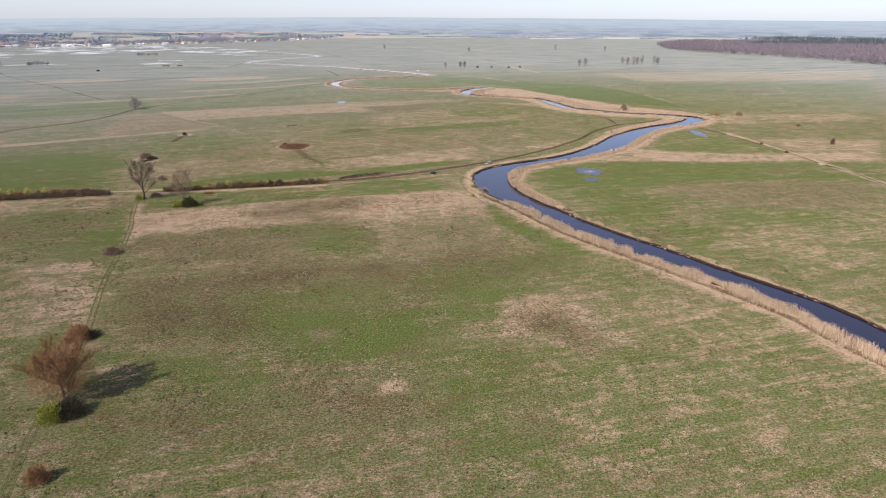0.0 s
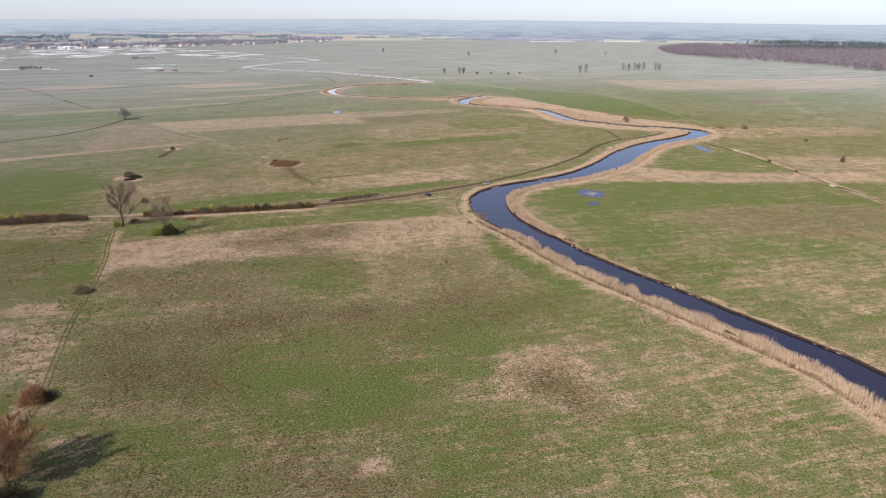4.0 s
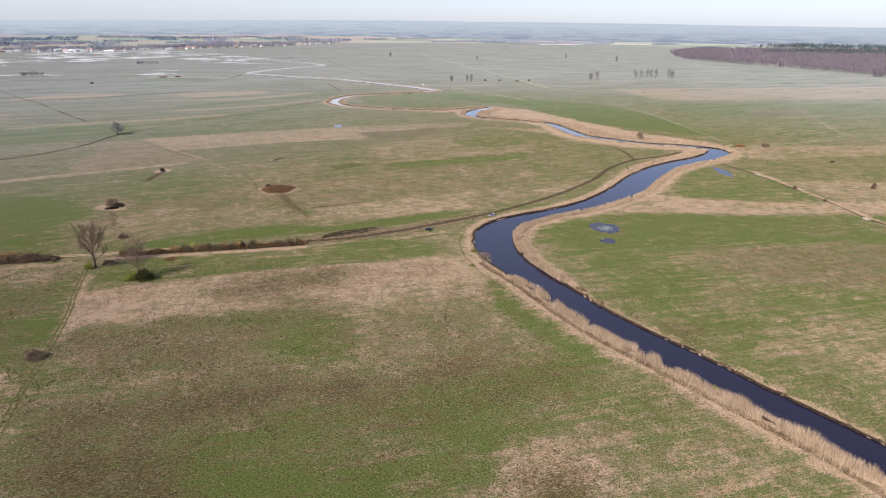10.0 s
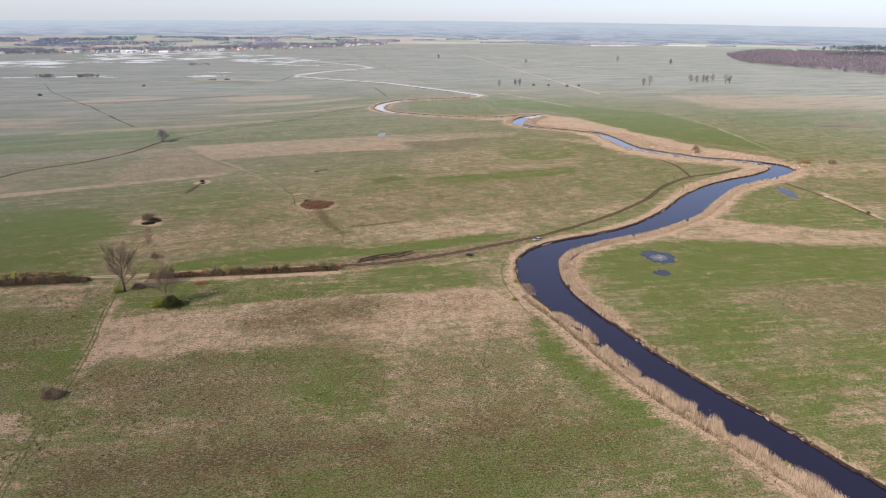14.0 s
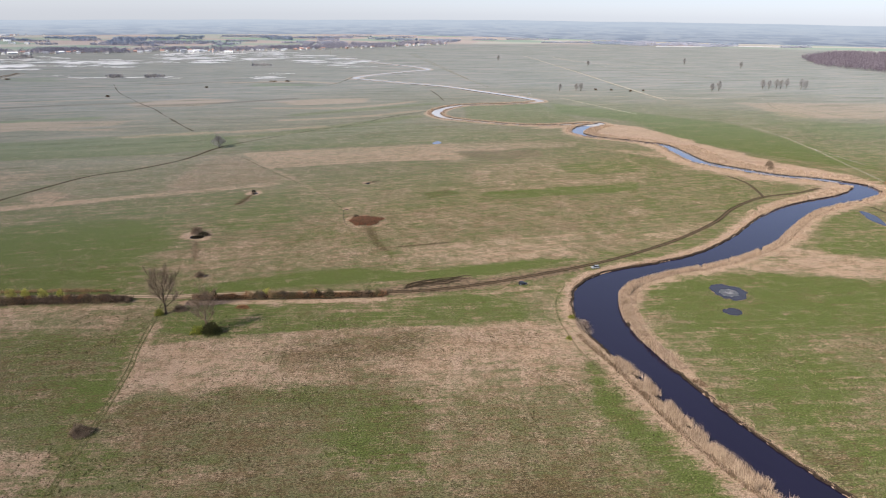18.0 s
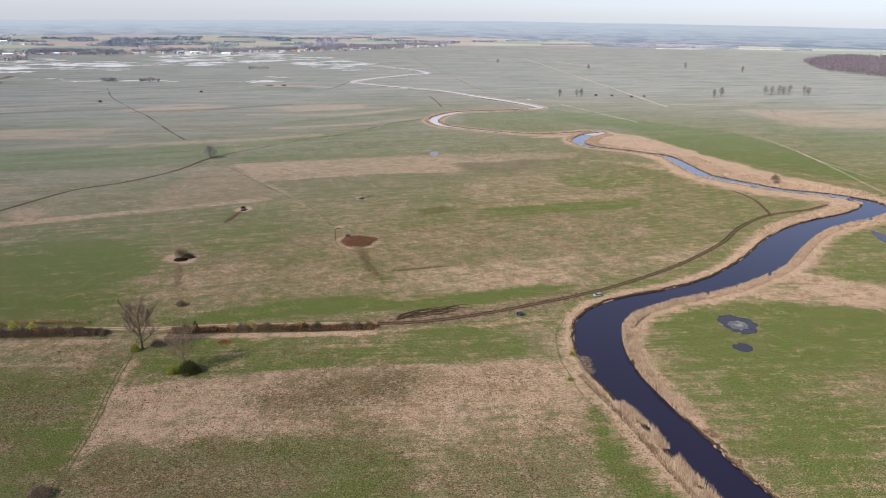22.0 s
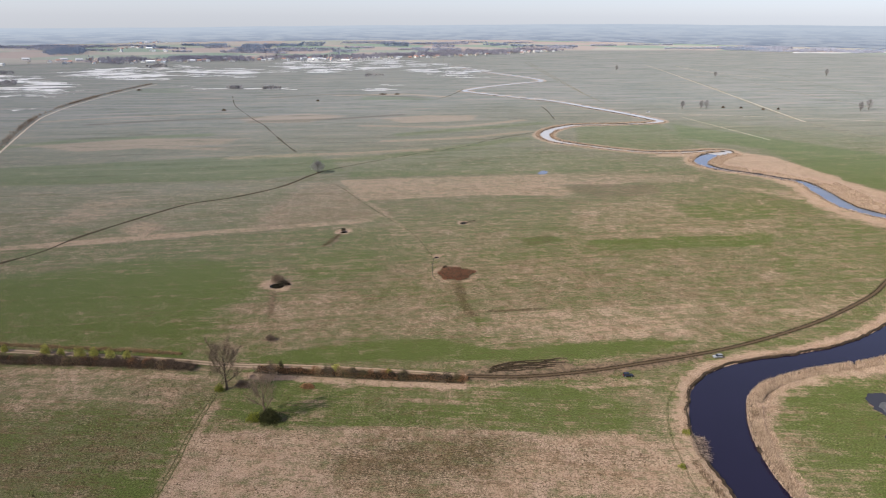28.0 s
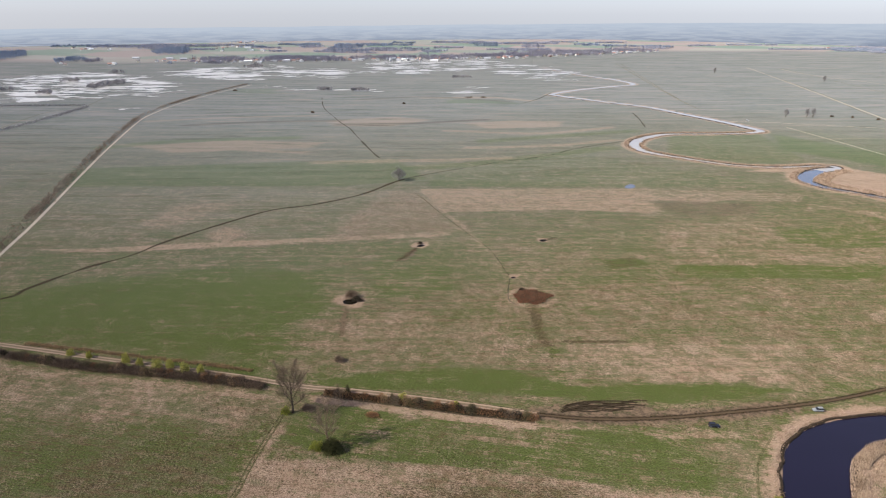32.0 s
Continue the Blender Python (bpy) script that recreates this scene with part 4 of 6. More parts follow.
def bush_mesh(seed, rx, ry, h, count, mat, size=0.3, name="foliage", hollow=0.0, thin=0.22):
    """An uneven heap of small leaves or twigs, ragged at its rim."""
    rs = np.random.RandomState(seed)
    u = rs.normal(0, 1, (count, 3))
    u /= np.linalg.norm(u, axis=1)[:, None]
    u[:, 2] = np.abs(u[:, 2])
    lob = np.array([1 + 0.45 * noise.noise(Vector((q[0] * 1.7 + seed, q[1] * 1.7, q[2] * 1.7))) for q in u])
    r = (hollow + (1 - hollow) * rs.rand(count) ** 0.5) * lob
    c = u * r[:, None] * np.array([rx, ry, h])
    out = u * np.array([rx, ry, h * 1.2]) * 0.35 + rs.normal(0, 0.25, (count, 3)) * min(rx, h)
    out *= size / (np.linalg.norm(out, axis=1)[:, None] + 1e-9) * rs.uniform(0.6, 1.8, (count, 1))
    side = np.cross(out, rs.normal(0, 1, (count, 3)))
    side *= size * thin / (np.linalg.norm(side, axis=1)[:, None] + 1e-9)
    v = np.stack([c - side, c + side, c + out], 1).reshape(-1, 3)
    v[:, 2] = np.maximum(v[:, 2], -0.05)
    return mesh_from(name, v, np.arange(3 * count).reshape(-1, 3), mat)


def stem_mesh(seed, rx, ry, h, count, mat):
    """Woody stems that fan out from the root."""
    rs = np.random.RandomState(seed + 50)
    v, f = [], []
    for _ in range(count):
        a, k = rs.uniform(0, 6.28), rs.uniform(0.2, 0.9)
        b = Vector((rs.normal(0, 0.15) * rx, rs.normal(0, 0.15) * ry, -0.05))
        e = Vector((math.cos(a) * rx * k, math.sin(a) * ry * k, h * rs.uniform(0.6, 1.0)))
        m = b.lerp(e, 0.5) + Vector((0, 0, 0.12 * h))
        tube(v, f, b, m, 0.05, 0.035, 3)
        tube(v, f, m, e, 0.035, 0.012, 3)
    return mesh_from("stem_cluster", v, f, mat)


def bush(place, label, seed, rx, ry, h, count, mat, size=0.35, stems=14, group="", name="bush", category="bush"):
    ob = thing(name, (*place, 0), label, category, group)
    tagged(part("stem_cluster", stem_mesh(seed, rx, ry, h, stems, MAT_BARK), ob), kind="stuff")
    leafy = mat in (MAT_LEAF, MAT_LEAF_GREEN, MAT_IVY)
    part("foliage", bush_mesh(seed, rx, ry, h, count if leafy else int(count * 1.7), mat, size * (0.8 if leafy else 1.15), thin=0.26 if leafy else 0.085), ob)
    return ob


def grove(name, centres, heights, widths, per, mat, label, category, trunk=True):
    """Far trees that cannot be told apart: each a ragged upright heap of boughs on a stem, all in one."""
    c = np.asarray(centres, float)
    n = len(c)
    u = np.random.normal(0, 1, (n, per, 3))
    u /= np.linalg.norm(u, axis=2)[..., None]
    rad = np.random.rand(n, per, 1) ** 0.4
    h, w = np.asarray(heights, float), np.asarray(widths, float)
    ext = np.stack([w / 2, w / 2, h * 0.42], 1)[:, None, :]
    mid = np.c_[c[:, :2], c[:, 2] + h * 0.58][:, None, :]
    p = (mid + u * rad * ext).reshape(-1, 3)
    s = np.repeat(w, per)[:, None] * (0.26 if per < 18 else 0.17)
    a = p + np.random.normal(0, 1, p.shape) * s * 0.6
    b = p + np.random.normal(0, 1, p.shape) * s * 0.6
    d = p + np.array([0, 0, 1.0]) * s * 1.1 + np.random.normal(0, 0.4, p.shape) * s
    v = np.stack([a, b, d], 1).reshape(-1, 3)
    if trunk:
        t = np.stack([np.c_[c[:, 0] - 0.25, c[:, 1], c[:, 2]], np.c_[c[:, 0] + 0.25, c[:, 1], c[:, 2]], np.c_[c[:, 0], c[:, 1], c[:, 2] + h * 0.7]], 1).reshape(-1, 3)
        v = np.concatenate([v, t])
    me = mesh_from(name, v, np.arange(len(v)).reshape(-1, 3), mat)
    return tagged(new(name, me), label, category, kind="stuff")


# ---------- land and water ----------
ground()


def backdrop():
    """Far hills that close the view all round."""
    ang = np.radians(np.arange(0, 361, 1.5))
    rings = np.linspace(0, 1, 10)
    v, rise, turn = [], [], []
    for s in rings:
        for a in ang:
            turned = math.degrees(a)
            top = float(np.interp(turned, [0, 60, 95, 115, 140, 180, 360], [92, 92, 95, 80, 64, 64, 92])) + 5 * noise.noise(Vector((math.cos(a) * 4, math.sin(a) * 4, 0))) + 3 * noise.noise(Vector((math.cos(a) * 13, math.sin(a) * 13, 2)))
            rad = 3900 + 850 * s
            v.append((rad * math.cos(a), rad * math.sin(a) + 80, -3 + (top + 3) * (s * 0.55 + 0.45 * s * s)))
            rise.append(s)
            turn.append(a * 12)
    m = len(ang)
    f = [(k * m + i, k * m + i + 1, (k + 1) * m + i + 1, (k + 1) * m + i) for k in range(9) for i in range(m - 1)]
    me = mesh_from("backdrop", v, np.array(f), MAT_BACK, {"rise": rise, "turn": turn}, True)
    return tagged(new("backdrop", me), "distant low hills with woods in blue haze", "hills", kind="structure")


backdrop()
RIV_SHEET = [tuple(p[:2]) + (p[2] + 2.0,) for p in RIVER]
SPLIT = int(np.argmin(np.hypot(RIVER[:, 0] - 229, RIVER[:, 1] - 661)))
FAR_CUT = int(np.argmin(np.hypot(RIVER[:, 0] + 23, RIVER[:, 1] - 1131)))
ribbon("river_water", [tuple(p) for p in RIVER[FAR_CUT - 6::2]], 0, MAT_SKY_PALED, 0.05, "river water winding away through meadows, paled for sky reflection", "river", cuts=(-1, 0, 1))
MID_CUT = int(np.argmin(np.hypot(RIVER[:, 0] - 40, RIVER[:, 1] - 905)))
ribbon("river_water", RIV_SHEET[SPLIT:MID_CUT + 1:2] + [RIV_SHEET[MID_CUT + 1]], 0, MAT_MID, LEVEL + 0.002, "grey-blue river water between reed belts, tinted for sky reflection", "river", cuts=(-1, 0, 1))
ribbon("river_water", RIV_SHEET[MID_CUT:FAR_CUT:2], 0, MAT_SKY_PALED, LEVEL, "river water winding away through meadows, paled for sky reflection", "river", cuts=(-1, 0, 1))
ribbon("river_water", RIV_SHEET[:SPLIT + 1:2] + [RIV_SHEET[SPLIT]], 0, MAT_WATER, LEVEL + 0.004, "smooth dark blue river water winding through meadows", "river", cuts=(-1, 0, 1))
river_bank(1, "low eroded riverbank with bare dark earth and straw")
river_bank(-1, "low eroded riverbank with bare dark earth and straw")
def pool(cx, cy, rx, ry, z, mat, label):
    t = np.linspace(0, 6.2832, 40, endpoint=False)
    lob = np.array([1 + 0.45 * noise.noise(Vector((math.cos(q) * 1.7 + cx, math.sin(q) * 1.7, cy))) + 0.15 * noise.noise(Vector((math.cos(q) * 6 + cx, math.sin(q) * 6, cy))) for q in t])
    v = np.vstack([np.c_[cx + rx * lob * np.cos(t), cy + ry * lob * np.sin(t), np.full(40, z)], [cx, cy, z]])
    me = mesh_from("pond", v, np.array([(k, (k + 1) % 40, 40) for k in range(40)]), mat)
    tagged(new("pond", me), label, "pond", kind="structure")


for cx, cy, rx, ry in PONDS:
    pale = cy > 700
    if rx > 8:
        # Inner sheet added for the painted pale reflection in the pond's middle.
        pool(cx, cy - 0.5, rx * 0.55, ry * 0.5, -0.15, MAT_POND_SKY, "pale speckled sky reflection painted in a meadow pond")
    pool(cx, cy, rx * 1.1, ry * 1.1, -0.16, MAT_MID if pale else MAT_POND, "shallow pool in the wet meadow, greyed for sky reflection" if pale else "shallow grey-blue meadow pond with muddy rim")
for cx, cy, rx, ry in HOLLOWS:
    pool(cx, cy, rx * 1.2, ry * 1.2, -0.65, MAT_HOLE, "small dark water hole sunk in the meadow")
FLOODS = [[(-1686, 1156), (-1737, 1273), (-1684, 1379), (-1544, 1408), (-1192, 1249), (-1123, 1178), (-1071, 1068), (-1104, 1031), (-1138, 974), (-1189, 912), (-1276, 906)],
          [(-1494, 1473), (-1502, 1601), (-1479, 1735), (-1373, 1762), (-1104, 1445), (-1094, 1356), (-1225, 1385), (-1371, 1381)],
          [(-1436, 1837), (-1226, 1786), (-1098, 1756), (-964, 1548), (-1070, 1531), (-1104, 1445)],
          [(-1214, 2004), (-1145, 2441), (-934, 2398), (-742, 1932), (-804, 1816), (-886, 1658), (-1020, 1709)],
          [(-952, 2389), (-655, 2119), (-494, 1970), (-456, 1735), (-539, 1694), (-710, 1863)],
          [(-948, 1217), (-1008, 1313), (-874, 1314), (-781, 1386), (-729, 1303), (-864, 1282)],
          [(-724, 2574), (-622, 2822), (-429, 2796), (-385, 2536), (-519, 2470), (-670, 2395)],
          [(-1259, 895), (-1221, 933), (-1143, 882), (-1195, 856)], [(-997, 922), (-982, 954), (-924, 912), (-957, 895)], [(-585, 1364), (-599, 1477), (-577, 1501), (-559, 1388)]]
FLOOD_DEPTH = (0.62, 0.60, 0.58, 0.56, 0.5, 0.46, 0.5, 0.6, 0.6, 0.9)


def flood():
    """Standing water in the hollows of the wet meadows: one level sheet that shows where the ground lies lowest."""
    gx, gy = np.arange(-1860, -340, 20.0), np.arange(820, 2900, 20.0)
    X, Y = np.meshgrid(gx, gy)
    x, y = X.ravel(), Y.ravel()
    deep = np.zeros_like(x)
    for poly, amount in zip(FLOODS, FLOOD_DEPTH):
        d, _ = line_distance(x, y, np.array(poly + [poly[0]], float))
        d = np.where(inside(x, y, poly), -d, d)
        deep = np.maximum(deep, amount * np.clip(0.6 - d / 70, 0, 1))
    idx = np.arange(x.size).reshape(X.shape)
    f = np.stack([idx[:-1, :-1], idx[:-1, 1:], idx[1:, 1:], idx[1:, :-1]], -1).reshape(-1, 4)
    f = f[deep[f].max(1) > 0.02]
    use, inv = np.unique(f, return_inverse=True)
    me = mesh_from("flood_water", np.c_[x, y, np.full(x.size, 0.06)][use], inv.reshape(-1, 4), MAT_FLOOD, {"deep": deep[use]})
    tagged(new("flood_water", me), "standing flood water in streaks on wet meadows, paled for sky reflection", "flood water", kind="structure")


flood()

# tracks, roads and ditches
ROAD_W = [(-520, 268), (-310, 317), (-264, 327), (-223, 337), (-188, 345), (-161, 350), (-134, 358.5), (-100, 367), (-67, 374)]
ROAD_E = [(-67, 374), (-46, 381), (-22, 394), (1, 410), (20, 424), (38, 439), (60, 461), (83, 488), (109, 526), (127, 561), (154, 596), (186, 617), (206, 636)]
FIELD_PATH = [(-160, 346), (-153, 325), (-145, 302), (-138, 285), (-127, 250), (-120, 224), (-111.5, 199), (-103, 175), (-99, 158), (-94, 139), (-90.5, 126), (-86, 112), (-78, 90), (-60, 40)]
ribbon("gravel_road", ROAD_W, 2.0, MAT_LANE, 0.03, "pale dirt road along a hedge", "dirt road", cuts=(-1, -0.5, 0, 0.5, 1))
# Ditch bed and the shade under the hedge, painted as one dark strip.
ribbon("ditch", [(-150, 348), (-120, 355.5), (-98, 360.5), (-66, 369)], 1.7, MAT_DITCH, 0.026, "roadside ditch under a low hedge, darkened for hedge shade", "ditch", step=2, wobble=0.8)
ribbon("dirt_road", ROAD_E, 2.2, MAT_MUD, 0.03, "brown muddy wheel track curving beside the river", "dirt road")
ribbon("dirt_road", [(156, 595), (156, 616), (155, 638), (150, 655), (145, 664)], 1.5, MAT_MUD, 0.034, "muddy branch of the wheel track leading to the water", "dirt road")
ribbon("foot_path", [(14.5, 398), (11, 380), (12.6, 359), (17, 344), (21, 332), (33, 308)], 0.5, MAT_TRACK, 0.03, "narrow trodden footpath along the riverbank", "footpath", step=2)
ribbon("field_path", FIELD_PATH, 1.5, MAT_TRACK, 0.025, "two-rut grassy field path", "field path")
ribbon("far_road", [(-330, 270), (-440, 398), (-490, 455), (-590, 563), (-692, 675), (-832, 836), (-880, 905), (-925, 985), (-985, 1120), (-1052, 1320)], 1.35, MAT_GRAVEL, 0.03, "straight pale gravel road between meadows", "gravel road", step=12)
DITCHES = [[(-400, 300), (-364, 349), (-365, 366), (-365, 401), (-359, 430), (-361, 459), (-356, 510), (-348, 553), (-328, 582), (-312, 625), (-310, 670), (-308, 690)],
           [(-309, 690), (-290, 735), (-276, 762)], [(-272, 770), (-255, 806), (-243, 822)], [(-238, 828), (-224, 855), (-218, 868)], [(-215, 880), (-204, 916), (-167, 984)],
           [(-768, 1189), (-680, 1075), (-600, 992), (-570, 961), (-519, 914)], [(-453, 841), (-415, 800), (-380, 764)], [(-519, 914), (-485, 876), (-453, 841)], [(-528, 942), (-500, 952), (-479, 966)],
           [(-210, 1239), (-189, 1182), (-165, 1105)], [(-406, 1275), (-402, 1341), (-412, 1450)], [(375, 889), (405, 893), (435, 893)],
           [(222, 585), (233, 545), (240, 505), (246, 465), (248, 433), (253, 410), (254, 370), (258, 300)]]
rs = np.random.RandomState(21)
for k in range(9):
    side = rs.uniform(0, 9)
    d = [(-66 + 3.5 * q + rs.normal(0, 0.4), 376 + 1.9 * q + side * math.sin(min(1.0, q / 5) * 1.57) + rs.normal(0, 0.5)) for q in range(int(rs.uniform(2, 4)), int(rs.uniform(8, 12)))]
    ribbon("wheel_rut", d, 0.6, MAT_RUT, 0.035 + 0.004 * k, "churned dark mud ruts beside the dirt road", "wheel rut", step=1.5, wobble=0.4)
for d, half in zip(DITCHES, (1.6, 1.3, 1.4, 1.5, 1.3, 0.9, 1.5, 0.7, 1.8, 1.5, 1.8, 1.4, 1.3)):
    ribbon("ditch", d, half * (1.2 if half == 1.6 else 1.0), MAT_DRAIN if len(d) < 6 else MAT_DITCH, 0.02, "narrow dark drainage ditch overgrown with old grass", "ditch", step=3, wobble=1.8)
FAINT = [[(-520, 2470), (-282, 1775), (-175, 1465)], [(-62, 2145), (58, 1685), (135, 1313), (250, 1000)], [(-189, 2915), (3, 2281), (175, 1743), (300, 1400)],
         [(247, 650), (330, 690), (420, 720), (560, 730)]]
for d in FAINT:
    ribbon("worn_path", d, 1.4, MAT_FAINT, 0.02, "faint straw-coloured path worn across the meadow", "path", step=12)

# reeds on the river
REED = "tall straw-coloured dry reeds standing at the water's edge"
FRINGE = "low fringe of dry bank grass"
reed_bed((160, 95), (40, 337), 1, -0.8, 4.4, 26, 2.8, 0.13, MAT_REED, REED, -0.2)
reed_bed((160, 95), (31, 358), 1, 3.0, 5.6, 12, 1.2, 0.14, MAT_REED, REED, -0.1)
# Old stems, set dark to paint the shaded landward foot of the reeds.
reed_bed((160, 95), (31, 358), 1, 3.6, 6.2, 16, 1.0, 0.17, MAT_REED_DARK, "dark broken old reed stems along the bank, partly painted shade", 0.0)
reed_bed((160, 95), (31, 358), 1, 5.4, 9.5, 8, 0.35, 0.16, MAT_REED, FRINGE, -0.4)
reed_bed((160, 95), (45, 325), -1, 0.4, 1.4, 26, 0.45, 0.15, MAT_REED, FRINGE, -0.5)
reed_bed((160, 95), (45, 325), -1, 1.2, 4.5, 20, 0.5, 0.15, MAT_REED, FRINGE, -0.02)
reed_bed((160, 95), (45, 325), -1, 0.0, 1.6, 5, 0.5, 0.15, MAT_REED_DARK, "dark broken old reed stems along the bank, partly painted shade", 0.05)
reed_bed((48, 320), (188, 586), -1, -0.5, 5.0, 20, 1.7, 0.15, MAT_REED, REED, -0.5)
reed_bed((48, 320), (188, 586), -1, 4.0, 8.0, 8, 0.7, 0.18, MAT_REED, FRINGE, -0.2)
reed_bed((32, 352), (188, 586), 1, 1.3, 3.0, 16, 0.55, 0.17, MAT_REED, FRINGE, -0.3)
reed_bed((32, 352), (188, 586), 1, 2.2, 6.0, 9, 0.45, 0.17, MAT_REED, FRINGE, 0.05)
reed_bed((32, 352), (100, 462), 1, 0.1, 2.6, 5, 0.7, 0.17, MAT_REED_DARK, "dark broken old reed stems along the bank, partly painted shade", 0.05)
reed_bed((60, 294), (45, 419), -1, 0.8, 4.5, 12, 1.3, 0.2, MAT_REED_DARK, "dark broken old reed stems along the bank, partly painted shade", 0.3)
reed_bed((188, 586), (241, 648), -1, -0.5, 6.0, 8, 1.6, 0.25, MAT_REED, REED)
reed_bed((150, 540), (236, 631), 1, -0.5, 10.0, 6, 1.3, 0.25, MAT_REED, REED)
reed_bed((236, 640), (113, 797), -1, -0.5, 24.0, 3, 1.5, 0.32, MAT_REED, REED)
reed_bed((236, 640), (113, 797), 1, -0.5, 4.0, 4, 1.2, 0.3, MAT_REED, REED)
reed_bed((113, 797), (57, 931), -1, -0.5, 14.0, 2.4, 1.5, 0.4, MAT_REED, REED)
reed_bed((113, 797), (57, 931), 1, -0.5, 6.0, 2.4, 1.5, 0.4, MAT_REED, REED)
reed_bed((50, 934), (-30, 1140), 1, -0.5, 6.0, 1.6, 1.5, 0.5, MAT_REED, REED)
reed_bed((50, 934), (-30, 1140), -1, -0.5, 5.0, 1.6, 1.5, 0.5, MAT_REED, REED)

# ---------- trees and bushes by the hedge and the field path ----------
plant_tree("tree", (-152, 333, 0), "tall leafless tree with a pale grey trunk beside the hedge gap", 3, 21, 6.6, 12000, 0.48, (MAT_BARK, MAT_TWIG), fork=0.22, limbs=13, up=1.25, dome=5.7, fine=1.0)
plant_tree("tree", (-127.5, 321.5, 0), "leafless pale-barked tree rising out of a dark bush", 5, 18, 5.8, 5000, 0.42, (MAT_BARK_PALE, MAT_TWIG), fork=0.25, limbs=11, up=1.2, dome=4.8, fine=1.1)
bush((-124.5, 320), "dense dark evergreen bush at the foot of a bare tree", 11, 4.2, 3.4, 4.6, 4600, MAT_IVY, 0.5)
bush((-129.5, 318), "yellow-green budding bush at the foot of a bare tree", 12, 2.8, 2.4, 3.4, 1800, MAT_LEAF_GREEN, 0.4)
bush((-154, 331), "small green bush at the foot of the tall tree", 13, 2.2, 1.8, 2.8, 1100, MAT_LEAF_GREEN, 0.4)
bush((-148, 337), "leafless brown scrub in the hedge gap", 44, 3.0, 2.0, 2.2, 1500, MAT_TWIG, 0.5)
plant_tree("tree", (-91, 142, 0), "leafless broad tree with reddish-brown budding twigs beside the path", 8, 14.5, 6.0, 26000, 0.42, (MAT_BARK, MAT_TWIG_RED), fork=0.14, limbs=12, up=0.85, dome=7.2, fine=1.3)
bush((-89.8, 133.5), "yellow-green leafing bush under a bare tree", 14, 3.0, 2.8, 4.4, 3400, MAT_LEAF_GREEN, 0.4)
bush((-86.6, 135.5), "dark leafless thicket under a bare tree", 15, 3.4, 3.2, 4.2, 3400, MAT_BRAMBLE, 0.5)
bush((-104.5, 175), "leafless reddish bush beside the field path", 16, 3.6, 3.6, 4.6, 3200, MAT_TWIG_RED, 0.5, 24)
bush((-102, 176), "low dark bramble beside the field path", 17, 2.6, 2.2, 2.0, 1400, MAT_BRAMBLE, 0.4)
bush((-80.5, 112), "round leafless reddish shrub in the meadow", 18, 2.3, 2.3, 3.6, 2400, MAT_TWIG_RED, 0.4, 22)
bush((-129.5, 249), "low dark leafless shrub beside the field path", 19, 3.1, 2.7, 3.0, 3400, MAT_TWIG, 0.4, 20)
plant_tree("tree", (-309, 684, 0), "lone grey leafless tree where ditches meet", 21, 10.5, 4.5, 7000, 0.45, (MAT_BARK, MAT_TWIG_GREY), fork=0.16, limbs=7, fine=2.6, dome=6.4)


def hedge(points, half, h, count, mat, label):
    line = spline(points, 1.5)
    rs = np.random.RandomState(int(abs(points[0][0])))
    k = rs.randint(0, len(line) - 1, count)
    n = normals2(line)
    c = np.c_[line[k, :2] + (line[k + 1, :2] - line[k, :2]) * rs.rand(count, 1) + n[k] * rs.normal(0, half * 0.5, (count, 1)), np.zeros(count)]
    hh = h * np.clip(0.66 + 0.8 * np.array([noise.noise(Vector((q[0] * 0.17, q[1] * 0.17, 3.0))) + 0.4 * noise.noise(Vector((q[0] * 0.6, q[1] * 0.6, 5.0))) for q in c]), 0.2, 1.3)
    c[:, 2] = hh * rs.rand(count) ** 0.7 * 0.9
    out = rs.normal(0, 0.35, (count, 3)) + np.array([0, 0, 0.55])
    side = np.cross(out, rs.normal(0, 1, (count, 3)))
    side *= 0.09 / (np.linalg.norm(side, axis=1)[:, None] + 1e-9)
    v = np.stack([c - side, c + side, c + out], 1).reshape(-1, 3)
    ob = thing("hedge", (0, 0, 0), label, "hedge", "hedges along the road")
    part("foliage", mesh_from("foliage", v, np.arange(3 * count).reshape(-1, 3), mat), ob)
    sv, sf = [], []
    for i in range(0, len(line), 2):
        b = Vector((line[i, 0] + rs.normal(0, 0.3), line[i, 1] + rs.normal(0, 0.3), -0.05))
        tube(sv, sf, b, b + Vector((rs.normal(0, 0.4), rs.normal(0, 0.4), h * 0.8)), 0.06, 0.02, 3)
    tagged(part("stem_cluster", mesh_from("stem_cluster", sv, sf, MAT_BARK), ob), kind="stuff")
    return ob


hedge([(-520, 262), (-300, 310), (-254, 320), (-216, 331.5), (-174, 342)], 2.9, 3.3, 90000, MAT_TWIG_DARK, "dense leafless brown hedge beside a dirt road")
hedge([(-300, 322), (-264, 331.5), (-223, 342), (-188, 350.5)], 1.3, 1.5, 7000, MAT_TWIG_PALE, "thin straw-brown leafless scrub on the far side of a dirt road")
hedge([(-149, 349.5), (-120, 357), (-98, 362), (-67, 370.5)], 1.8, 1.7, 10000, MAT_TWIG_RED, "low reddish-brown leafless hedge in a roadside ditch")
hedge([(-149, 349.5), (-120, 357), (-98, 362), (-67, 370.5)], 1.6, 1.6, 12000, MAT_BRAMBLE, "dark tangled bramble in a roadside ditch")
rng = random.Random(31)
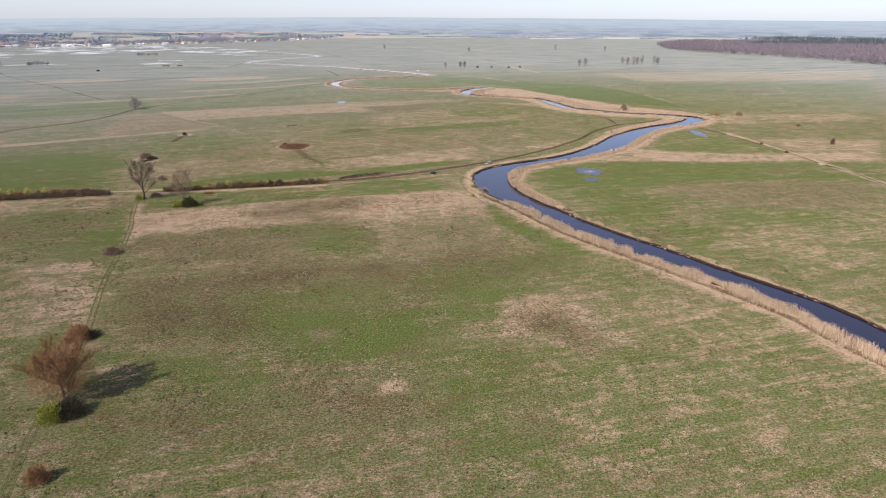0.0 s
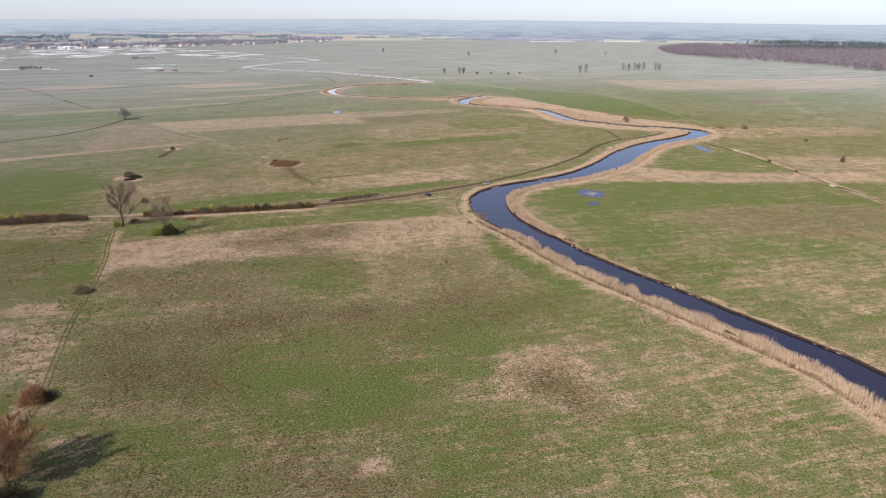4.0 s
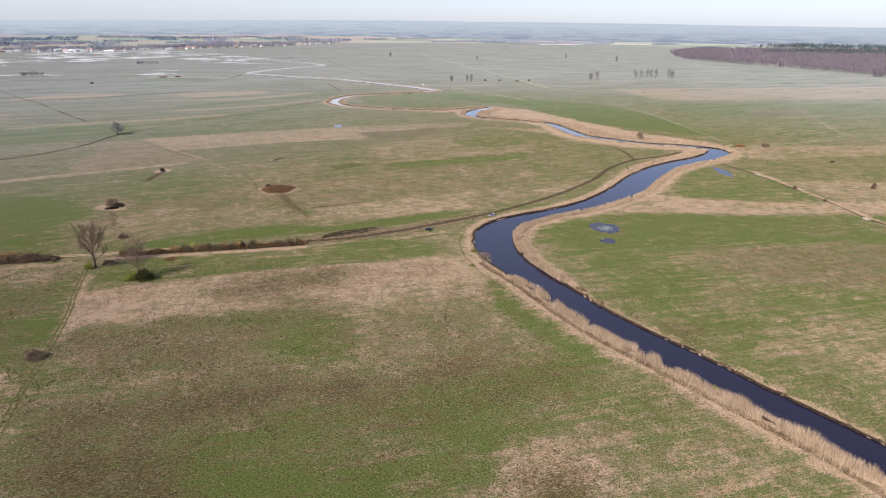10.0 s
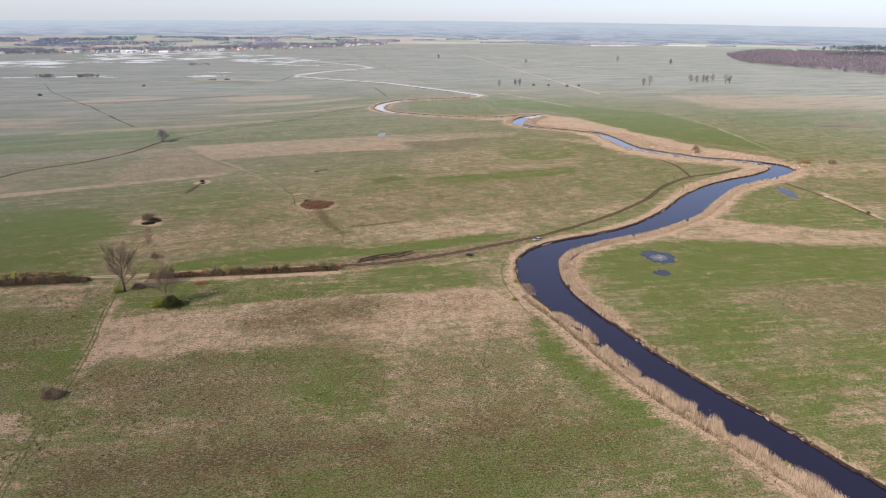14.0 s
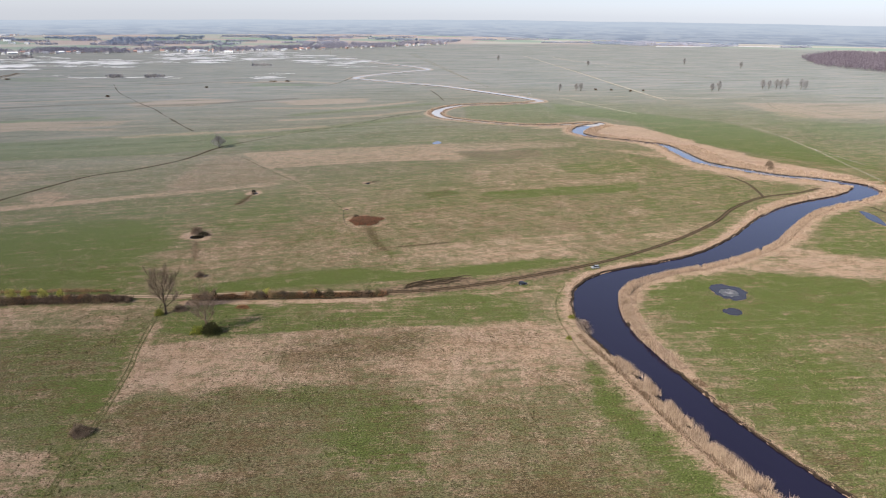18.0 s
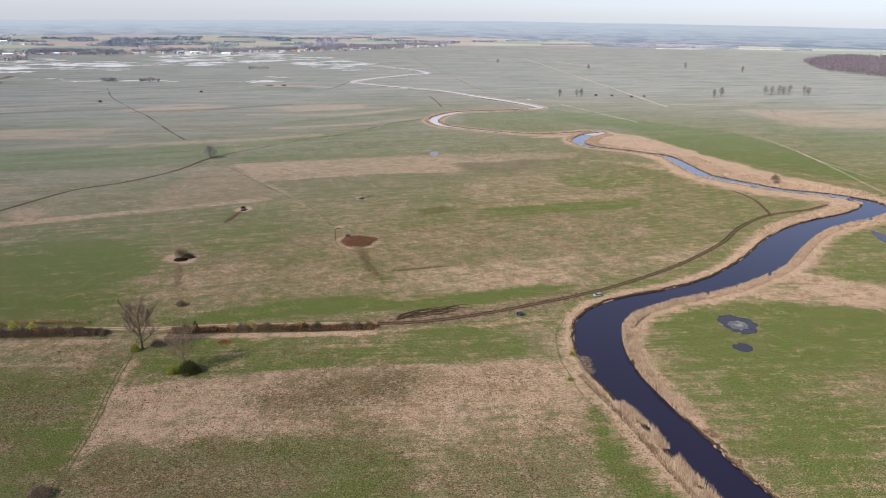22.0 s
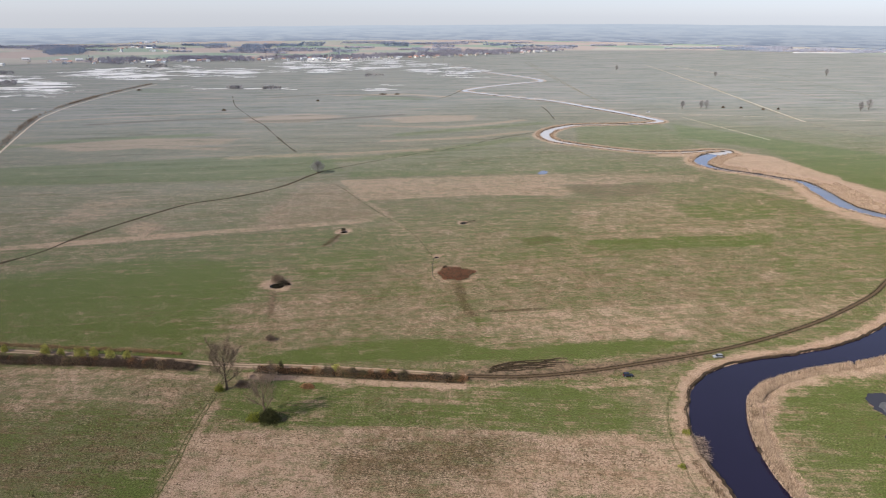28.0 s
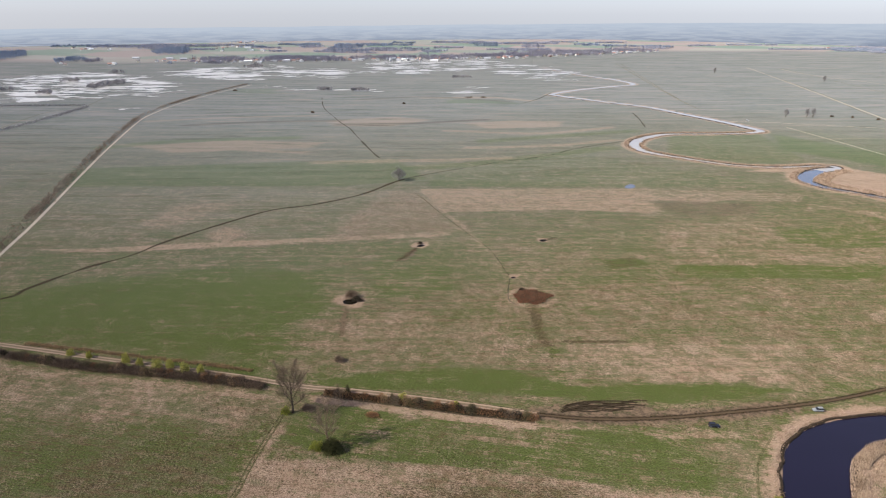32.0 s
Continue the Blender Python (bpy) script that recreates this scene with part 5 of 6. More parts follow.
HEDGE_LINES = [(spline([(-300, 310), (-254, 320), (-216, 331.5), (-174, 342)], 1.0), 44, 4.2), (spline([(-149, 349.5), (-120, 357), (-98, 362), (-67, 370.5)], 1.0), 34, 3.9)]
seed = 60
for line, count, top in HEDGE_LINES:
    for k in range(count):
        p = line[rng.randrange(len(line))]
        m, tx = rng.choice([(MAT_TWIG_DARK, "dark leafless shrub standing in the roadside hedge"), (MAT_TWIG_RED, "reddish-brown leafless shrub standing in the roadside hedge"), (MAT_TWIG, "brown leafless shrub standing in the roadside hedge"), (MAT_BRAMBLE, "dark tangled bramble bush in the roadside hedge"), (MAT_TWIG_OLIVE, "olive budding shrub standing in the roadside hedge"), (MAT_TWIG_PALE, "pale straw-brown leafless shrub in the roadside hedge"), (MAT_TWIG_OLIVE, "olive budding shrub standing in the roadside hedge")])
        r = rng.uniform(1.3, 2.6)
        bush((p[0] + rng.uniform(-0.6, 0.6), p[1] + rng.uniform(-0.9, 0.9)), tx, seed, r * 1.2, r, top * rng.uniform(0.6, 1.05), 800, m, 0.4, 10, "shrubs in the hedge")
        seed += 1
for k, (bx, by, r, h) in enumerate([(-243.6, 331.5, 2.4, 4.2), (-227, 334, 2.8, 4.6), (-222, 336.5, 2.2, 4.0), (-214, 337.5, 2.5, 4.4), (-207, 339.5, 2.0, 3.8), (-236, 332.5, 1.8, 3.4), (-262, 327, 1.6, 3.4), (-272, 325, 2.0, 3.0), (-118, 359, 2.0, 4.0), (-97, 364.5, 1.4, 2.4)]):
    bush((bx, by), "yellow-green budding shrub standing behind the roadside hedge", 180 + k, r, r * 0.8, h, 2400, MAT_LEAF, 0.35, group="shrubs in the hedge")
bush((-141, 354, ), "upright dark green shrub beside the dirt road", 190, 1.3, 1.3, 3.4, 1200, MAT_IVY, 0.35)

# brushwood and green shrubs on the bend


def driftwood():
    """Dead branches and broken reeds washed against the bank, one tangled heap."""
    rs = np.random.RandomState(77)
    v, f = [], []
    for _ in range(420):
        t = rs.rand()
        b = Vector((18.8 + 4.5 * rs.rand() ** 1.5 + 2.0 * t, 362 - 14 * t, -0.5 + 0.9 * rs.rand() * (1 - abs(t - 0.5))))
        a = rs.normal(0.1, 0.9)
        ln = rs.uniform(0.8, 2.8)
        e = b + Vector((math.cos(a) * ln, math.sin(a) * ln, rs.normal(0.15, 0.35)))
        tube(v, f, b, e, rs.uniform(0.04, 0.10), 0.02, 3)
    ob = new("driftwood", mesh_from("driftwood", v, f, MAT_TWIG_DRIFT))
    tagged(ob, "tangled heap of pale driftwood and dead reeds against the riverbank", "driftwood", kind="stuff")


driftwood()
bush((17.5, 362), "small green shrub on the riverbank", 46, 1.6, 1.6, 1.8, 700, MAT_LEAF_GREEN, 0.3)
bush((16.5, 341.5), "small green shrub on the riverbank", 47, 1.4, 1.4, 1.6, 600, MAT_LEAF_GREEN, 0.3)
bush((88, 236), "small olive shrub among dry reeds", 48, 1.2, 1.2, 1.6, 500, MAT_LEAF_GREEN, 0.3)

# hollows in the meadow
bush((-195, 437), "dark leafless bush at the rim of a small water hole", 41, 4.2, 3.0, 4.4, 3000, MAT_TWIG, 0.45)
bush((-189.5, 434.5), "dark bramble over a small water hole", 52, 4.0, 2.6, 2.2, 1800, MAT_BRAMBLE, 0.4)
bush((-159.5, 375), "small leafless shrub in the meadow", 42, 2.4, 2.0, 2.8, 1500, MAT_TWIG, 0.4)
bush((-123, 345), "low rust-red bramble in dry grass", 49, 3.0, 2.2, 1.0, 1300, MAT_TWIG_RED, 0.35)


def reed_hollow():
    rs = np.random.RandomState(4)
    n = 16000
    a, r = rs.uniform(0, 6.28, n), np.sqrt(rs.rand(n))
    r *= np.array([1 + 0.5 * noise.noise(Vector((math.cos(q) * 1.8, math.sin(q) * 1.8, 2.0))) + 0.2 * noise.noise(Vector((math.cos(q) * 7, math.sin(q) * 7, 2.0))) for q in a])
    lx, ly = 9.0 * r * np.cos(a), 8.6 * r * np.sin(a)
    t = radians(20)
    p = np.c_[-107 + lx * math.cos(t) - ly * math.sin(t), 481 + lx * math.sin(t) + ly * math.cos(t), np.zeros(n) - 0.05]
    me = blades("reed_hollow", p, rs.uniform(0.5, 1.4, n), rs.uniform(0.10, 0.24, n), MAT_REED_RED, 0.2)
    dark = rs.rand(n) < 0.12
    me2 = blades("reed_hollow", p[dark] + rs.normal(0, 0.8, (dark.sum(), 3)) * np.array([1, 1, 0]), rs.uniform(1.0, 2.4, dark.sum()), rs.uniform(0.12, 0.3, dark.sum()), MAT_REED_DARK, 0.2)
    tagged(new("reed_hollow", me2), "dark dead reeds in a round hollow", "reed bed", kind="stuff")
    tagged(new("reed_hollow", me), "round hollow filled with rust-brown old reeds", "reed bed", kind="stuff")


def pit_reeds(line, count, width, h, mat, label, seed):
    """Old reeds and weeds that mark a wet streak in the meadow."""
    rs = np.random.RandomState(seed)
    c = spline(line, 1.0)
    k = rs.randint(0, len(c), count)
    p = np.c_[c[k] + rs.normal(0, width, (count, 2)), np.full(count, -0.05)]
    tagged(new("reed_streak", blades("reed_streak", p, h * rs.uniform(0.4, 1.2, count), rs.uniform(0.1, 0.25, count), mat, 0.3)), label, "reed bed", kind="stuff")


reed_hollow()
pit_reeds([(-201, 498), (-201, 506), (-202, 515), (-202, 522)], 520, 1.4, 1.0, MAT_REED_DARK, "dark brown old reeds along a wet streak", 1)
pit_reeds([(-133, 577), (-130, 580), (-127, 585)], 300, 1.2, 0.8, MAT_BRAMBLE, "dark weeds beside a small water hole", 2)
pit_reeds([(-173, 395), (-181, 410), (-187, 421)], 320, 1.0, 0.8, MAT_REED_DARK, "dark brown old reeds along a wet streak", 3)
pit_reeds([(-104, 465), (-94, 452), (-86, 438), (-79, 427), (-73, 415)], 700, 1.2, 0.45, MAT_TWIG_OLIVE, "olive weeds along a shallow drain", 4)
ribbon("ditch", [(-280, 656), (-255, 634), (-228, 607), (-190, 572), (-158, 543), (-134, 511), (-130, 506)], 0.45, MAT_SHALLOW, 0.02, "shallow half-overgrown drain across the meadow", "ditch", step=4, wobble=0.6)
ribbon("worn_path", [(-128, 502), (-118, 474), (-111, 468)], 0.4, MAT_DRAIN, 0.022, "short faint path trodden beside a reed hollow", "path", step=3)
bush((-204.5, 533), "small dark bramble at the rim of a water hole", 53, 1.7, 1.4, 1.6, 800, MAT_BRAMBLE, 0.35)
bush((-115, 487), "dark shrub at the edge of a reed-filled hollow", 43, 1.6, 1.4, 1.9, 700, MAT_BRAMBLE, 0.4)

# bushes and trees farther off
for k, (bx, by, r, h) in enumerate([(190, 713, 4.0, 5.0), (291, 665, 4.2, 4.2), (268, 664, 5.0, 2.2), (188, 700, 2.5, 2.0)]):
    bush((bx, by), "dark leafless bush on the reedy riverbank", 50 + k, r, r * 0.8, h, 1600, MAT_TWIG_RED if k == 2 else MAT_TWIG, 0.6)
for k, (tx, ty, h, s) in enumerate([(268, 1361, 15, 6), (283, 1379, 17, 7), (371, 1436, 17, 7), (383, 1439, 16, 6), (396, 1441, 18, 7), (405, 1446, 17, 6), (419, 1460, 18, 7), (440, 1446, 19, 7), (448, 1448, 16, 6),
                                     (5, 1291, 13, 5), (33, 1305, 13, 5), (41, 1309, 14, 5), (-175, 2087, 14, 6), (73, 1942, 14, 6), (336, 2083, 18, 7), (462, 1994, 17, 7)]):
    plant_tree("tree", (tx, ty, 0), "leafless grey tree standing alone in wide meadows", 100 + k, h, s * 0.6, 2400, 0.4, (MAT_BARK, MAT_TWIG_GREY), "tree", "scattered meadow trees", fork=0.22, limbs=4, up=1.8, fine=7.0, dome=s * 0.72)

# ---------- two parked cars ----------


def car_body(name, mat, length, width, height, estate):
    """A lofted shell: sills, wheel arches' line, bonnet, cabin and tail."""
    secs = [(-0.50, 0.30, 0.62, 0.62), (-0.485, 0.25, 0.80, 0.80), (-0.44, 0.22, 0.93, 0.93 if estate else 0.95), (-0.2, 0.20, 0.95, 0.95), (0.10, 0.20, 0.92, 0.92),
            (0.22, 0.20, 0.90, 0.90), (0.40, 0.22, 0.78, 0.78), (0.475, 0.26, 0.66, 0.66), (0.50, 0.32, 0.56, 0.56)]
    v, f = [], []
    for sx, lo, hi, _ in secs:
        w = width / 2 * (0.86 if abs(sx) > 0.47 else 1.0)
        x = sx * length
        v += [(x, -w * 0.92, lo), (x, -w, (lo + hi) / 2), (x, -w * 0.9, hi), (x, 0, hi + 0.03), (x, w * 0.9, hi), (x, w, (lo + hi) / 2), (x, w * 0.92, lo), (x, 0, lo)]
    n = len(secs)
    for k in range(n - 1):
        for j in range(8):
            f.append((k * 8 + j, k * 8 + (j + 1) % 8, (k + 1) * 8 + (j + 1) % 8, (k + 1) * 8 + j))
    me = bpy.data.meshes.new(name)
    me.from_pydata(v, [], [q[::-1] for q in f] + [tuple(range(8)), tuple(range((n - 1) * 8, n * 8))[::-1]])
    me.materials.append(mat)
    me.polygons.foreach_set("use_smooth", [True] * len(me.polygons))
    return me


def frustum(name, mat, x0, x1, w0, z0, tx0, tx1, w1, z1):
    v = [(x0, -w0, z0), (x1, -w0, z0), (x1, w0, z0), (x0, w0, z0), (tx0, -w1, z1), (tx1, -w1, z1), (tx1, w1, z1), (tx0, w1, z1)]
    me = bpy.data.meshes.new(name)
    me.from_pydata(v, [], [(0, 3, 2, 1), (4, 5, 6, 7), (0, 1, 5, 4), (1, 2, 6, 5), (2, 3, 7, 6), (3, 0, 4, 7)])
    me.materials.append(mat)
    return me


def disc(name, mat, r, depth, segs=18):
    bm = bmesh.new()
    bmesh.ops.create_cone(bm, cap_ends=True, segments=segs, radius1=r, radius2=r, depth=depth, matrix=Matrix.Rotation(radians(90), 4, 'X'))
    bmesh.ops.bevel(bm, geom=[e for e in bm.edges if len(e.link_faces) == 2 and max(len(q.verts) for q in e.link_faces) > 4], offset=depth * 0.15, segments=1, affect='EDGES')
    return bm_mesh(name, bm, mat)


MAT_GLASS = plain("car_glass", (0.015, 0.018, 0.02), 0.06, 0, 0.8, 0.05)
MAT_TYRE = plain("tyre_rubber", (0.02, 0.02, 0.02), 0.85, 0, 0.2)
MAT_RIM = plain("alloy", (0.55, 0.55, 0.57), 0.3, 0.9)
MAT_LAMP = plain("lamp_glass", (0.75, 0.76, 0.74), 0.12, 0, 0.6, 0.05)
MAT_TAIL = plain("tail_lamp", (0.35, 0.02, 0.02), 0.2, 0, 0.6)
MAT_TRIM = plain("black_trim", (0.025, 0.025, 0.027), 0.6)


def parked_car(place, turn, paint, label, length, estate):
    w, h = 1.74, 1.56
    ob = thing("car", (*place, 0.02), label, "car", "cars parked by the river", turn)
    part("body", car_body("body", paint, length, w, h, estate), ob)
    tail = -0.47 if estate else -0.43
    part("window_band", frustum("window_band", MAT_GLASS, tail * length, 0.22 * length, w * 0.445, 0.90, (tail + 0.05) * length, 0.06 * length, w * 0.36, h - 0.04), ob, "dark tinted side and rear windows")
    part("roof", frustum("roof", paint, (tail + 0.045) * length, 0.065 * length, w * 0.365, h - 0.05, (tail + 0.07) * length, 0.03 * length, w * 0.33, h), ob)
    for sy in (-1, 1):
        for px in (-0.30, -0.10, 0.08):
            q = part("pillar", frustum("pillar", paint, px * length - 0.05, px * length + 0.05, 0.02, 0.90, px * length - 0.09, px * length - 0.01, 0.02, h - 0.05), ob)
            q.matrix_local = pose(0, sy * w * 0.405, 0, sy * 8)
        for sx in (-0.31, 0.30):
            wheel = part("wheel", disc("tyre", MAT_TYRE, 0.32, 0.21), ob)
            wheel.location = (sx * length, sy * (w / 2 - 0.09), 0.30)
            rim = part("rim", disc("rim", MAT_RIM, 0.21, 0.03, 12), wheel, "silver alloy rim")
            rim.location = (0, sy * 0.105, 0)
        part("headlight", frustum("headlight", MAT_LAMP, 0.47 * length, 0.492 * length, 0.16, 0.52, 0.465 * length, 0.485 * length, 0.15, 0.64), ob, "clear glass headlight").location.y = sy * 0.58
        part("tail_light", frustum("tail_light", MAT_TAIL, -0.505 * length, -0.49 * length, 0.12, 0.60, -0.50 * length, -0.485 * length, 0.11, 0.78), ob, "red tail light").location.y = sy * 0.6
        part("mirror", frustum("mirror", paint, 0.12 * length, 0.15 * length, 0.1, 0.92, 0.125 * length, 0.145 * length, 0.09, 1.05), ob).location.y = sy * (w / 2 + 0.06)
    part("front_bumper", frustum("front_bumper", MAT_TRIM, 0.48 * length, 0.512 * length, w * 0.4, 0.26, 0.48 * length, 0.508 * length, w * 0.4, 0.42), ob)
    part("rear_bumper", frustum("rear_bumper", MAT_TRIM, -0.512 * length, -0.485 * length, w * 0.4, 0.30, -0.508 * length, -0.485 * length, w * 0.4, 0.46), ob)
    return ob


parked_car((-5, 396.0), 20, plain("black_paint", (0.012, 0.014, 0.022), 0.18, 0.1, 0.7, 0.05), "black estate car parked on the grass near the river", 4.15, True)
parked_car((30, 425.3), 205, plain("silver_paint", (0.25, 0.26, 0.265), 0.35, 0.3, 0.6, 0.05), "silver-grey estate car parked on the grass near the river", 4.15, True)

parked_car((-43.7, 1229), 30, plain("white_paint", (0.75, 0.75, 0.75), 0.3, 0, 0.6, 0.05), "small white car standing far off beside the river", 4.4, True)


def culvert(place, turn):
    """A concrete pipe end with a head wall where a field crossing bridges the ditch."""
    ob = thing("culvert", (*place, 0), "pale concrete culvert where a crossing bridges the ditch", "culvert", "", turn)
    for s in (-1, 1):
        part("head_wall", frustum("head_wall", MAT_CONCRETE, -1.6, 1.6, 0.18, -0.4, -1.5, 1.5, 0.15, 0.45), ob).location.y = s * 1.8
    part("deck", frustum("deck", MAT_CONCRETE, -1.3, 1.3, 1.62, -0.2, -1.3, 1.3, 1.62, 0.12), ob)


MAT_CONCRETE = plain("concrete", (0.26, 0.235, 0.20), 0.9, 0, 0.2)
culvert((247.0, 430.5), 0)
culvert((234.5, 546), 20)


def mast(place):
    ob = thing("mast", (*place, 0), "tall thin pale mast standing in wet meadows", "mast")
    part("pole", frustum("pole", MAT_CONCRETE, -0.5, 0.5, 0.5, -0.2, -0.25, 0.25, 0.25, 21), ob)
    part("footing", frustum("footing", MAT_CONCRETE, -1.2, 1.2, 1.2, -0.2, -1.1, 1.1, 1.1, 0.4), ob)


mast((-689, 2127))

for k, (px, py) in enumerate([(11, 616), (12, 779), (11, 689), (11, 535)]):
    pair = thing("post_pair", (px, py, 0), "pair of dark weathered wooden posts standing in the meadow", "posts", "post pairs across the meadow", 20 * k)
    for sx in (-1.2, 1.2):
        part("post", frustum("post", MAT_BARK, -0.11, 0.11, 0.11, -0.1, -0.09, 0.09, 0.09, 2.4 + 0.4 * sx), pair).location.x = sx

# ---------- the far woods ----------


def scatter_in(poly, count, seed):
    rs = np.random.RandomState(seed)
    p = np.array(poly, float)
    out = np.zeros((0, 2))
    while len(out) < count:
        q = rs.uniform(p.min(0), p.max(0), (count * 2, 2))
        out = np.vstack([out, q[inside(q[:, 0], q[:, 1], poly)]])
    return np.c_[out[:count], np.zeros(count)]


def wood(poly, count, h, w, per, mat, label, seed):
    c = scatter_in(poly, count, seed)
    rs = np.random.RandomState(seed + 1)
    return grove("forest", c, h * rs.uniform(0.75, 1.15, count), w * rs.uniform(0.7, 1.3, count), per, mat, label, "forest")


wood([(766, 2501), (702, 2134), (800, 1908), (876, 1749), (931, 1456), (1180, 1400), (1700, 2000), (1700, 2900), (1000, 2900)], 7500, 16, 11, 26, MAT_FOREST, "wide leafless purple-brown forest at the meadow's edge", 1)
wood([(1060, 2460), (1560, 2420), (1760, 2640), (1650, 2760), (1180, 2600)], 1100, 22, 8, 14, MAT_PINE, "dark green pine wood among the bare forest", 2)
wood([(1350, 3200), (1900, 3000), (2300, 3200), (1700, 3500)], 700, 20, 9, 12, MAT_PINE, "dark green pine wood behind the bare forest", 12)
PLANTATIONS = [([(-2143, 2029), (-2294, 2129), (-2440, 2340), (-2380, 2400), (-2213, 2264), (-2095, 2094)], 420), ([(-2758, 1809), (-2748, 1904), (-2518, 1762), (-2352, 1562), (-2420, 1540)], 420),
               ([(-2136, 1606), (-2160, 1722), (-2080, 1690), (-2060, 1560)], 110)]
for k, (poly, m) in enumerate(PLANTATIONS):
    wood(poly, m, 15, 9, 12, MAT_PINE_HAZED, "small pine plantation among fields, blued for haze", 20 + k)
wood([(-2090, 1700), (-2060, 1730), (-1990, 1652), (-2010, 1614)], 40, 9, 8, 12, MAT_GROVE_HAZED, "grey leafless copse among fields, paled for haze", 5)
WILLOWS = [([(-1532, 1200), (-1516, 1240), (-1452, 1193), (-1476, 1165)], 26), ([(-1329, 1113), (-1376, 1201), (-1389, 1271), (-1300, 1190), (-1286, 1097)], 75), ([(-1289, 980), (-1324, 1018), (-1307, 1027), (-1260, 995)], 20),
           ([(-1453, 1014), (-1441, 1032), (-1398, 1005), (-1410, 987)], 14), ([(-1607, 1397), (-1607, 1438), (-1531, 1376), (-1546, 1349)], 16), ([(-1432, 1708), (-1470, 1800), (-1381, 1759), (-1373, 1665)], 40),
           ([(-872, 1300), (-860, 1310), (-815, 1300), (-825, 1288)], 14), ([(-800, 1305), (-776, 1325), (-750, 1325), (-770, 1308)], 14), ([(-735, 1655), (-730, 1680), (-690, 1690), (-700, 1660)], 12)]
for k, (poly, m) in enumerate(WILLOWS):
    wood(poly, m, 5.5, 8, 14, MAT_SCRUB_HAZED, "willow scrub standing in flood water, paled for haze", 30 + k)
for k, pts in enumerate([[(-919, 687), (-954, 757), (-992, 828), (-1035, 903)], [(-1173, 842), (-1129, 872), (-1052, 911)]]):
    line = spline(pts, 3)
    rs = np.random.RandomState(40 + k)
    q = np.c_[line[rs.randint(0, len(line), 150)] + rs.normal(0, 1.4, (150, 2)), np.zeros(150)]
    grove("far_hedge", q, rs.uniform(1.2, 3.4, 150), rs.uniform(2, 4, 150), 12, MAT_SCRUB_HAZED, "low leafless hedge along a field ditch, paled for haze", "hedge", False)
for k, (bx, by, r, h) in enumerate([(-995, 1206, 5, 2.6), (-658, 1016, 3.2, 3.2), (-586, 1177, 2.6, 2.6), (-523, 1310, 9, 2.6), (-500, 1322, 6, 2.2), (67, 1327, 2.6, 3), (94, 1331, 2.2, 2.6), (126, 1322, 2.6, 3), (149, 1337, 2, 2.6), (296, 507, 1.6, 4), (315, 596, 1.6, 1.6), (241.5, 505, 0.9, 1.0), (243.5, 470, 0.8, 1.0)]):
    bush((bx, by), "lone dark leafless bush on the open meadow", 300 + k, r, r * 0.8, h, 900, MAT_TWIG_DARK, 0.6, 10)
FAR_EDGE = ([-3400, -1900, -1400, -600, 0, 3200], [1950, 2250, 2600, 3150, 3380, 3380])
for m, lab, seed, rows, hmax in ((MAT_HEDGEROW_HAZED, "leafless grey woods and hedgerows among far fields, paled for haze", 5, 46, 6.5), (MAT_PINE_HAZED, "far pine woods beyond the fields, blued for haze", 6, 18, 10)):
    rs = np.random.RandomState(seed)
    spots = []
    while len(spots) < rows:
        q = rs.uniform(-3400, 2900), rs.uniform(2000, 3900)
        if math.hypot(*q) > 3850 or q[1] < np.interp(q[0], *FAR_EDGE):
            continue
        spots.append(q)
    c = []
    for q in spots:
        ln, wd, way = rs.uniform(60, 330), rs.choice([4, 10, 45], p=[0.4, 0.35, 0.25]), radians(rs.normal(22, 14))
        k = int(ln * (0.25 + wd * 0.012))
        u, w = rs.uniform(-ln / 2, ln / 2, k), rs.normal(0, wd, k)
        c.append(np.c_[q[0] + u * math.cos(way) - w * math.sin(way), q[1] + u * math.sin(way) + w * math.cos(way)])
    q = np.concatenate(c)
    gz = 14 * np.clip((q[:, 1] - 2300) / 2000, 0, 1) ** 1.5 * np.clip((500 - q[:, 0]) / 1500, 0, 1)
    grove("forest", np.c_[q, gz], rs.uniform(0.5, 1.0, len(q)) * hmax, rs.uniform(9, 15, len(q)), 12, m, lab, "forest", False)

# scrub along the far gravel road
SCRUB = spline([(-360, 296), (-449, 400), (-499, 456), (-599, 564), (-701, 676), (-841, 837), (-889, 906), (-934, 986), (-994, 1120), (-1061, 1320)], 5)
rs = np.random.RandomState(9)
k = rs.randint(0, len(SCRUB), 3600)
g = np.array([noise.noise(Vector((SCRUB[q][0] * 0.02, SCRUB[q][1] * 0.02, 0.0))) for q in k])
k = k[g + rs.normal(0, 0.25, 3600) > -0.15]
m = len(k)
c = np.c_[SCRUB[k] + np.c_[rs.normal(-3, 3.0, m), rs.normal(3, 2.0, m)], np.zeros(m)]
grove("roadside_scrub", c, rs.uniform(1.2, 4.2, m), rs.uniform(1.0, 2.6, m), 22, MAT_SCRUB, "grey-brown leafless scrub along a gravel road", "scrub", False)

# ---------- the village ----------
WALLS = [plain("white_render", (0.70, 0.69, 0.66), 0.8), plain("cream_render", (0.58, 0.53, 0.43), 0.8), plain("brick_wall", (0.34, 0.22, 0.17), 0.85), plain("grey_render", (0.46, 0.46, 0.46), 0.8)]
